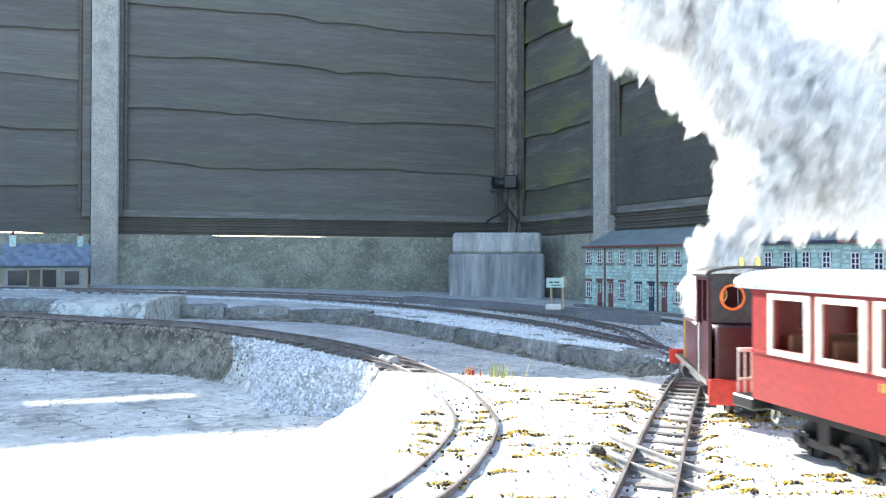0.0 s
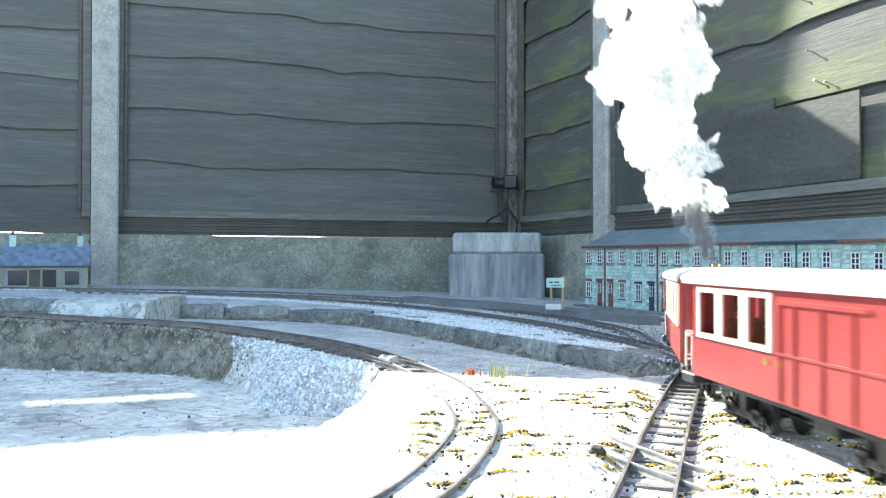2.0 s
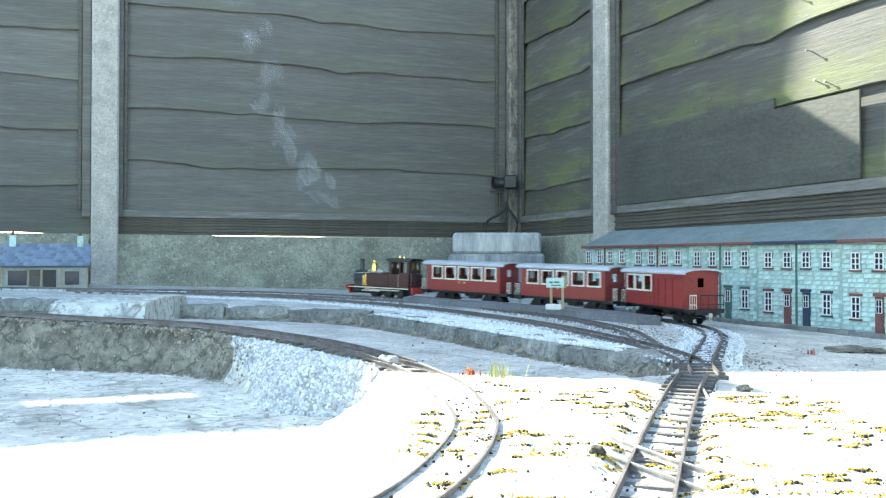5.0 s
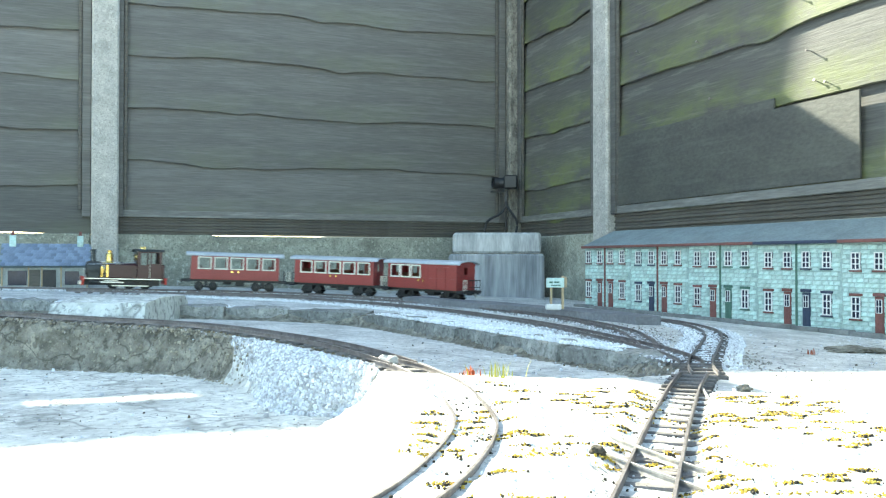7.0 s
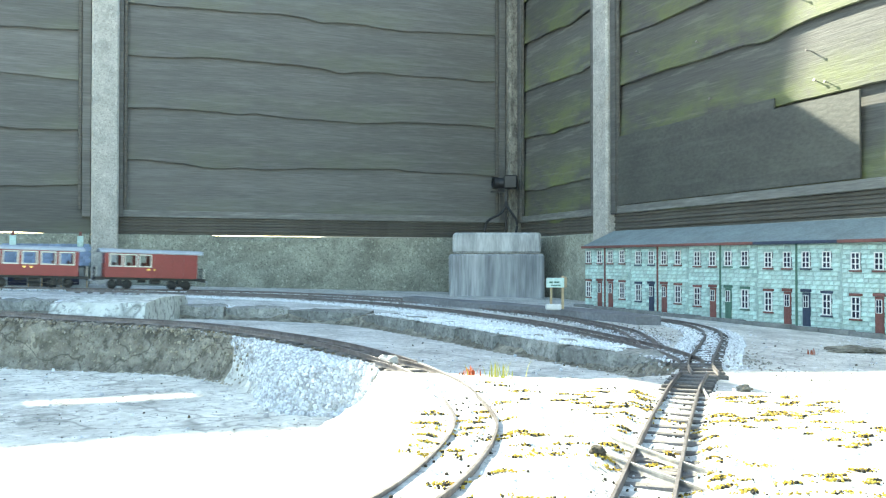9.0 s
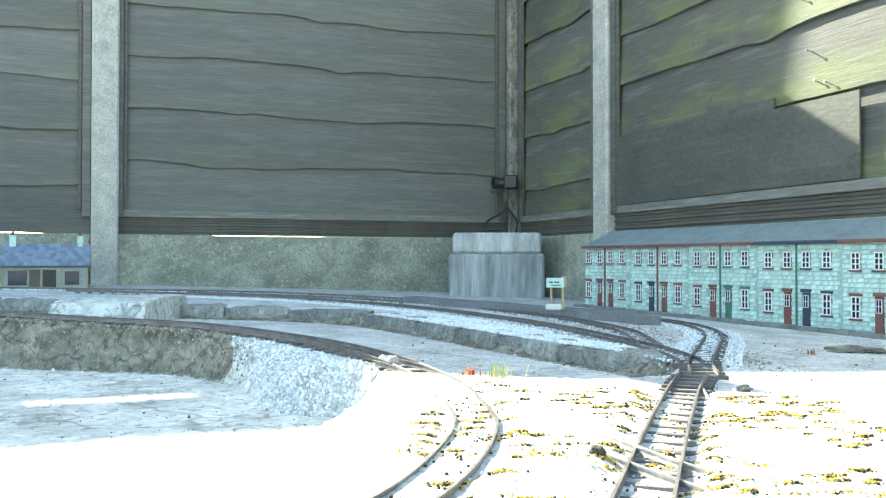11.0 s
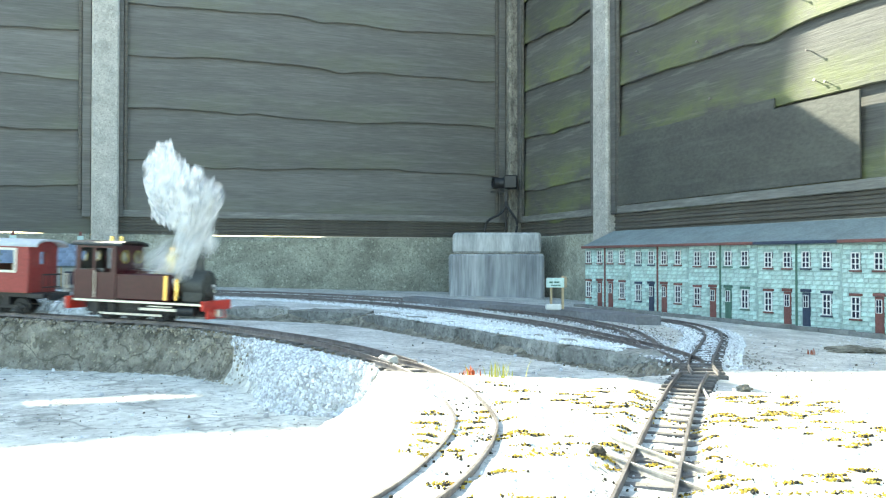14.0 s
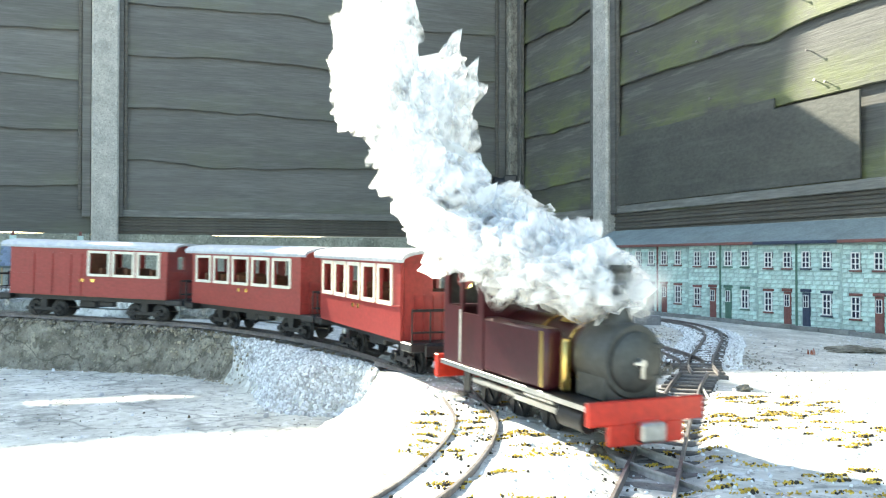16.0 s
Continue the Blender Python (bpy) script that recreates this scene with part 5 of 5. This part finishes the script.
    for sx, sy in ((-0.03, 0), (0.0, 0)):
        cyl(bm, 0.0035, 0.003, 0.010, pose(-0.068 + sx * 0.4, sx * 0.5, 0.149), 12)
    part("safety_valve", bm, M_BRASS, root, smooth=True)
    # bunker
    bm = bmesh.new()
    box(bm, -0.150, -0.040, 0.034, -0.138, 0.040, 0.094, 0.003)
    part("bunker", bm, M_MAROON, root, "maroon coal bunker", smooth=True)
    bm = bmesh.new()
    box(bm, -0.158, -0.048, 0.018, -0.150, 0.048, 0.042, 0.001)
    part("rear_buffer_beam", bm, M_BUFFER_RED, root, "bright red rear buffer beam")
    # boiler, smokebox
    bm = bmesh.new()
    lathe(bm, [(0.026, -0.048), (0.026, 0.086)], pose(0, 0, 0.070, 0, 90, 0), 32)
    boiler = part("boiler", bm, M_MAROON, root, "maroon boiler barrel", smooth=True)
    for x in (0.02, 0.07):
        bm = bmesh.new()
        lathe(bm, [(0.0255, 0), (0.0268, 0), (0.0268, 0.004), (0.0255, 0.004)], pose(x, 0, 0.070, 0, 90, 0), 32)
        part("boiler_band", bm, M_BRASS, boiler, smooth=True)
    bm = bmesh.new()
    lathe(bm, [(0.0285, 0.084), (0.0295, 0.086), (0.0295, 0.128), (0.028, 0.130)], pose(0, 0, 0.070, 0, 90, 0), 32)
    box(bm, 0.086, -0.027, 0.039, 0.128, 0.027, 0.062, 0.002)
    sb = part("smokebox", bm, M_SMOKEBOX, root, "dark grey smokebox", smooth=True)
    bm = bmesh.new()
    lathe(bm, [(0.0235, 0), (0.0235, 0.002), (0.021, 0.004), (0.012, 0.0062), (0.003, 0.007)], pose(0.130, 0, 0.070, 0, 90, 0), 32)
    door = part("smokebox_door", bm, M_SMOKEBOX, sb, "round dished smokebox door", smooth=True)
    bm = bmesh.new()
    cyl(bm, 0.004, 0.003, 0.006, pose(0.136, 0, 0.070, 0, 90, 0), 12)
    box(bm, 0.139, -0.0015, 0.058, 0.142, 0.0015, 0.072, 0.0006), box(bm, 0.1395, -0.008, 0.0685, 0.1415, 0.002, 0.0715, 0.0006)
    part("door_handle", bm, M_STEEL, sb, "bright smokebox door handles")
    for z in (0.058, 0.082):
        bm = bmesh.new()
        box(bm, 0.1305, 0.004, z - 0.0012, 0.1345, 0.0245, z + 0.0012)
        part("door_hinge", bm, M_SMOKEBOX, sb)
    bm = bmesh.new()
    lathe(bm, [(0.013, 0), (0.0095, 0.005), (0.0082, 0.012), (0.0082, 0.040), (0.0098, 0.0415), (0.0105, 0.045), (0.0098, 0.047), (0.0065, 0.047), (0.0065, 0.03)], pose(0.108, 0, 0.097), 24)
    part("chimney", bm, M_SMOKEBOX, root, "tall dark chimney with a rim", smooth=True)
    bm = bmesh.new()
    lathe(bm, [(0.0125, 0), (0.0095, 0.004), (0.0090, 0.010), (0.0090, 0.030), (0.0080, 0.034), (0.0045, 0.036), (0.0045, 0.040), (0.0055, 0.041), (0.0055, 0.0445), (0.001, 0.046)], pose(0.050, 0, 0.094) @ Matrix.Diagonal((1.45, 1.45, 1.05, 1)), 24)
    part("dome", bm, M_BRASS, root, "polished brass steam dome", smooth=True)
    bm = bmesh.new()
    tube(bm, [(-0.045, 0.030, 0.098), (0.086, 0.030, 0.090), (0.126, 0.028, 0.088)], 0.0012, 6)
    part("handrail", bm, M_STEEL, root)
    # buffer beam and couplings
    bm = bmesh.new()
    box(bm, 0.142, -0.056, 0.026, 0.148, 0.056, 0.044, 0.001), box(bm, 0.142, -0.036, 0.010, 0.148, 0.036, 0.027, 0.001)
    part("buffer_beam", bm, M_BUFFER_RED, root, "bright red stepped front buffer beam")
    bm = bmesh.new()
    box(bm, 0.147, -0.012, 0.013, 0.158, 0.012, 0.028, 0.002)
    part("coupler", bm, M_STEEL, root, "pale steel coupling block")
    # motion gear, cylinders
    for y in (0.036, -0.036):
        bm = bmesh.new()
        cyl(bm, 0.0095, 0.0095, 0.036, pose(0.085, y, 0.024, 0, 90, 0), 20)
        part("cylinder", bm, M_BLACK, root, "black steam cylinder", smooth=True)
        bm = bmesh.new()
        box(bm, 0.0, y - 0.002, 0.021, 0.088, y + 0.002, 0.0265, 0.0006)
        box(bm, 0.02, y - 0.003, 0.028, 0.07, y + 0.003, 0.031, 0.0006)
        part("slide_bar", bm, M_STEEL, root, "bright piston and slide bars")
        bm = bmesh.new()
        box(bm, -0.108, y - 0.003, 0.008, -0.090, y + 0.008 * (1 if y > 0 else -1), 0.011), box(bm, -0.106, y - 0.0015, 0.010, -0.092, y + 0.0015, 0.034)
        part("step", bm, M_BLACK, root)
    for x in (-0.085, -0.025, 0.035):
        ws = wheelset(root, x, 0.0185)
        WHEELS.append((ws, 0.0185))
        for y in (0.0285, -0.0285):
            bm = bmesh.new()
            cyl(bm, 0.0022, 0.0022, 0.006, pose(0, y - 0.003, 0.008, -90), 10)
            part("crank_pin", bm, M_BUFFER_RED, ws, "red crank boss")
    for y in (0.031, -0.031):
        bm = bmesh.new()
        box(bm, -0.064, y - 0.0012, -0.0022, 0.064, y + 0.0012, 0.0022, 0.0006)
        rod = part("coupling_rod", bm, M_STEEL, root, "bright side rod")
        rod.matrix_basis = pose(-0.023, 0, 0.0185)
        RODS.append(rod)
    return root


RODS = []
def resize(root, sx, sy, sz):
    """Brings the built engine to its true size; the wheels keep their gauge."""
    for ob in root.children_recursive:
        if ob.name.split(".")[0] in ("wheelset", "axle", "wheel", "crank_pin", "coupling_rod"):
            if ob.type == "EMPTY":
                ob.location.x *= sx
            continue
        ob.data.transform(Matrix.Diagonal((sx, sy, sz, 1)))


loco = engine()
resize(loco, 0.92, 0.90, 0.95)
coach = carriage("passenger_carriage", "red wooden model carriage with cream-framed windows")
coach_two = carriage("passenger_carriage", "red wooden model carriage with cream-framed windows")
van = carriage("brake_van", "red model brake van with three cream-framed windows", van=True)
for v in (loco, coach, coach_two, van):
    v["group"] = "train on the garden railway"
TRAIN = ((loco, 0.0, 0.12), (coach, -0.395, 0.206), (coach_two, -0.797, 0.206), (van, -1.197, 0.206))

# how far the engine has come along the line, in metres, at each time
RUN = ((0.0, 1.815), (0.5, 2.01), (1.0, 2.23), (1.5, 2.495), (2.0, 2.755), (2.5, 3.05), (3.0, 3.40), (3.5, 3.75), (4.0, 3.99), (6.5, 5.245), (7.0, 5.48), (7.5, 5.71), (8.0, 5.99), (9.0, 6.585), (11.3, 7.73), (13.5, 8.81), (14.0, 9.07), (14.5, 9.365), (15.0, 9.68), (15.5, 9.96), (15.8, 10.09), (16.0, 10.168))


def run(t):
    """Smooth distance by a monotone cubic through RUN."""
    T, S = [r[0] for r in RUN], [r[1] for r in RUN]
    d = [(S[i + 1] - S[i]) / (T[i + 1] - T[i]) for i in range(len(T) - 1)]
    g = [d[0]] + [2 * d[i - 1] * d[i] / (d[i - 1] + d[i]) for i in range(1, len(d))] + [d[-1]]
    i = max(0, min(len(d) - 1, next((k for k in range(len(d)) if t <= T[k + 1]), len(d) - 1)))
    h = T[i + 1] - T[i]
    q = (t - T[i]) / h
    return S[i] * (1 + 2 * q) * (1 - q) ** 2 + h * g[i] * q * (1 - q) ** 2 + S[i + 1] * q * q * (3 - 2 * q) + h * g[i + 1] * q * q * (q - 1)


RAIL_TOP = 0.006


def vehicle_pose(s, base):
    a, _ = at(s + base / 2)
    b, _ = at(s - base / 2)
    c = (a + b) / 2
    h = (a - b).normalized()
    n = Vector((0, 0, 1)).cross(h).normalized()
    up = h.cross(n)
    m = Matrix((h, n, up)).transposed().to_4x4()
    return Matrix.Translation(c + Vector((0, 0, RAIL_TOP))) @ m


# ---- steam: many small white wisps that leave the chimney, spread and rise ----
def steam_material(name="white steam", dense=0.88):
    m = bpy.data.materials.new(name)
    m.use_nodes = True
    n, l = m.node_tree.nodes, m.node_tree.links
    n.remove(n["Principled BSDF"])
    out = n["Material Output"]
    dif, tra, clr, mx, my = n.new("ShaderNodeBsdfDiffuse"), n.new("ShaderNodeBsdfTranslucent"), n.new("ShaderNodeBsdfTransparent"), n.new("ShaderNodeMixShader"), n.new("ShaderNodeMixShader")
    for b in (dif, tra):
        b.inputs["Color"].default_value = (0.99, 0.99, 0.99, 1)
    tc, no, rp = n.new("ShaderNodeTexCoord"), n.new("ShaderNodeTexNoise"), n.new("ShaderNodeMapRange")
    no.inputs["Scale"].default_value, no.inputs["Detail"].default_value = 45, 5
    l.new(tc.outputs["Object"], no.inputs["Vector"])
    l.new(no.outputs["Fac"], rp.inputs[0])
    rp.inputs["From Min"].default_value, rp.inputs["From Max"].default_value = 0.38, 0.58
    rp.inputs["To Min"].default_value, rp.inputs["To Max"].default_value = 0.0, dense
    mx.inputs[0].default_value = 0.75
    l.new(dif.outputs[0], mx.inputs[1]), l.new(tra.outputs[0], mx.inputs[2])
    l.new(rp.outputs[0], my.inputs[0])
    l.new(clr.outputs[0], my.inputs[1]), l.new(mx.outputs[0], my.inputs[2])
    l.new(my.outputs[0], out.inputs["Surface"])
    return m


M_STEAM = steam_material()


def wisp(seed, a=0.020, long=1.9):
    """A ragged billow, longer than wide, small enough to lie in the boiler."""
    bm = bmesh.new()
    bmesh.ops.create_icosphere(bm, subdivisions=4 if a > 0.03 else 3, radius=1)
    off = Vector((seed * 7.3, seed * 3.1, 0))
    for v in bm.verts:
        k = 1 + 0.75 * noise.noise(v.co * 1.6 + off) + 0.5 * noise.noise(v.co * 3.4 + off) + 0.25 * noise.noise(v.co * 7 + off)
        v.co = Vector((v.co.x * long, v.co.y, v.co.z)) * k * a
    return mesh_of("steam_wisp", bm, M_STEAM, smooth=True)


WISPS = [wisp(k) for k in range(7)]
BILLOWS = [wisp(k + 20, 0.036, 1.5) for k in range(7)]
HAZE = [wisp(k + 40, 0.016, 1.8) for k in range(4)]
M_HAZE = steam_material("thin grey smoke", 0.095)
for me in HAZE:
    me.materials[0] = M_HAZE
STACK = Vector((0.099, 0, 0.138))
steam_cloud = thing("steam_cloud", "white steam drifting up from the passing engine", "steam")
thin_smoke = thing("thin_smoke", "faint grey smoke thinning above the engine", "smoke")
steam_plume = thing("steam_plume", "billowing white steam from the engine chimney", "steam")


ASIDE = Vector((CY, -SY, 0))
# the shifting breeze along the fence, in metres a second, at each time
BREEZE = ((-2.0, 0.34), (0.7, 0.34), (1.0, 0.12), (1.35, -0.03), (1.8, -0.18), (2.6, -0.28), (3.0, -0.34), (3.3, -0.44), (3.7, -0.62), (6.0, -0.5),
          (13.0, 0.24), (14.4, 0.24), (14.6, 0.06), (15.1, 0.03), (15.35, -0.06), (17.0, -0.12))




def drifted(t0, t1):
    """How far the breeze carries something from t0 to t1."""
    T, W = [b[0] for b in BREEZE], [b[1] for b in BREEZE]
    ts = np.linspace(t0, t1, 25)
    return float(np.mean(np.interp(ts, T, W)) * (t1 - t0))


def flight(r, te, rise, spread, start=None, slow=0.0, level=False):
    """The world path of one wisp that leaves the chimney at te: returns a function of time."""
    p0 = vehicle_pose(run(max(0.0, te)), 0.12) @ STACK if start is None else start
    d = Vector((r.gauss(0, 1), r.gauss(0, 1), r.gauss(0, 0.8))) * spread
    up = rise * r.uniform(0.72, 1.2)
    spin = [r.uniform(-60, 60) for _ in range(3)]
    tilt = [r.uniform(-40, 40), r.uniform(50, 130), r.uniform(-90, 90)]

    if level:
        tilt[1] = r.uniform(-25, 25)
        p0 = p0 - Vector((0, 0, 0.028))

    def where(t):
        q = max(0.0, t - te)
        g = 1 - math.exp(-q / 0.45)
        h = up * (q - slow * max(0.0, q - 0.35) * min(1, q))
        p = p0 + d * (0.12 * min(1, q * 8) + g) + ASIDE * drifted(te, t) * (0.75 + 0.5 * min(1, h * 2)) + Vector((0, 0, h + 0.02 * min(1, q * 6)))
        qq = min(q, 2.2)
        return Matrix.Translation(p) @ pose(0, 0, 0, tilt[0] + spin[0] * qq, tilt[1] + spin[1] * qq, tilt[2] + spin[2] * qq)
    return where


def nested(r, te):
    """Rows of a wisp that still waits in the boiler until te."""
    nest = pose(r.uniform(0.0, 0.05), 0, 0.064)
    rows, t = [], 0.0
    while t < te - 0.05:
        rows.append((t, vehicle_pose(run(t), 0.12) @ nest))
        t += 0.1
    rows.append((max(0.0, te - 0.04), vehicle_pose(run(max(0.0, te - 0.04)), 0.12) @ nest))
    return rows


def billow():
    """Key every wisp: those of the first burst in the world, those of the second in the engine's space."""
    r = random.Random(21)
    # the great cloud that already hangs over the line at the start
    for k in range(85):
        f = r.random() ** 0.8
        u = 0.50 - 0.26 * f + r.gauss(0, 0.030 + 0.025 * f)
        if r.random() < 0.12:
            u = r.uniform(0.42, 0.54)
        x, y = plan(u, 1.05 + r.gauss(0, 0.05))
        start = Vector((x, y, 0.235 + 0.265 * f + r.gauss(0, 0.018)))
        ob = shared("steam_wisp", (BILLOWS if k % 3 else WISPS)[k % 7], steam_cloud, Matrix())
        fly = flight(r, 0.0, 0.50, 0.035, start)
        walk(ob, [(q, fly(q)) for q in (0.0, 0.15, 0.35, 0.6, 1.0, 1.6, 4.0)] + [(16.0, Matrix.Translation((0, 0, 0.5)) @ fly(4.0))])
    for k in range(185):
        te = -0.42 + 2.0 * (k / 185)
        ob = shared("steam_wisp", WISPS[k % 7], steam_cloud, Matrix())
        start = None
        if te < 0:
            start = vehicle_pose(run(0.0), 0.12) @ STACK + Vector((0.01, -0.02, 0)) * te
        fly = flight(r, te, 0.40, 0.040 if te > 0.6 else 0.026, start)
        rows = nested(r, te) if te > 0.05 else []
        for q in (0.0, 0.08, 0.2, 0.35, 0.55, 0.8, 1.1, 1.5, 2.2, 4.0):
            tt = max(te, 0.0) + q
            rows.append((tt, fly(tt)))
        rows.append((16.0, Matrix.Translation((0, 0, 0.5)) @ rows[-1][1]))
        walk(ob, rows)
    for k in range(110):
        te = 1.62 + 2.7 * (k / 110)
        ob = shared("smoke_wisp", HAZE[k % 4], thin_smoke, Matrix())
        fly = flight(r, te, 0.34, 0.022)
        rows = nested(r, te)
        for q, lift_off in ((0.0, 0), (0.1, 0), (0.25, 0), (0.5, 0), (0.8, 0), (1.1, 0.15), (1.5, 0.9), (2.2, 2.0), (5.0, 2.6)):
            rows.append((te + q, Matrix.Translation((0, 0, lift_off)) @ fly(te + q)))
        rows.append((16.0, Matrix.Translation((0, 0, 0.3)) @ rows[-1][1]))
        walk(ob, rows)
    walk(steam_plume, [(k / 10, vehicle_pose(run(k / 10), 0.12)) for k in range(161)])
    bursts = [(13.84 + 0.52 * (k / 120) ** 0.9, 0.68, 0.066, 0.0) for k in range(120)]
    bursts += [(14.36 + 0.3 * k / 14, 0.45, 0.03, 0.0) for k in range(14)]
    bursts += [(14.66 + 0.50 * k / 70, 0.50, 0.034, 0.0) for k in range(70)]
    bursts += [(15.16 + 0.80 * k / 130, 0.29 * (1 - k / 130) ** 1.8 + 0.01, 0.030 - 0.022 * k / 130, 0.25) for k in range(130)]
    for k, (te, rise, spread, slow) in enumerate(bursts):
        ob = shared("steam_wisp", WISPS[k % 7], steam_plume, Matrix())
        fly = flight(r, te, rise, spread, slow=slow, level=te > 15.42)
        nest = pose(r.uniform(0.0, 0.05), 0, 0.064)
        rows = [(0.0, nest), (te - 0.03, nest)]
        t = te + 0.03
        while t < 15.98:
            rows.append((t, vehicle_pose(run(t), 0.12).inverted() @ fly(t)))
            t += 0.1
        rows.append((16.0 if te < 15.95 else te + 0.06, vehicle_pose(run(16.0), 0.12).inverted() @ fly(16.0)))
        walk(ob, rows)


def motions():
    billow()
    times = [k / 10 for k in range(161)]
    for v, off, base in TRAIN:
        walk(v, [(t, vehicle_pose(run(t) + off, base)) for t in times])
    for ws, r in WHEELS:
        x = ws.location.x
        rows = []
        for k in range(481):
            t = k / 30
            rows.append((t, pose(x, 0, r, 0, math.degrees((run(t) - RUN[0][1]) / r) % 360, 0)))
        walk(ws, rows)
    for rod in RODS:
        walk(rod, [(k / 30, pose(-0.023 + 0.008 * math.sin((run(k / 30) - RUN[0][1]) / 0.0185), 0, 0.0185 + 0.008 * math.cos((run(k / 30) - RUN[0][1]) / 0.0185))) for k in range(481)])


motions()
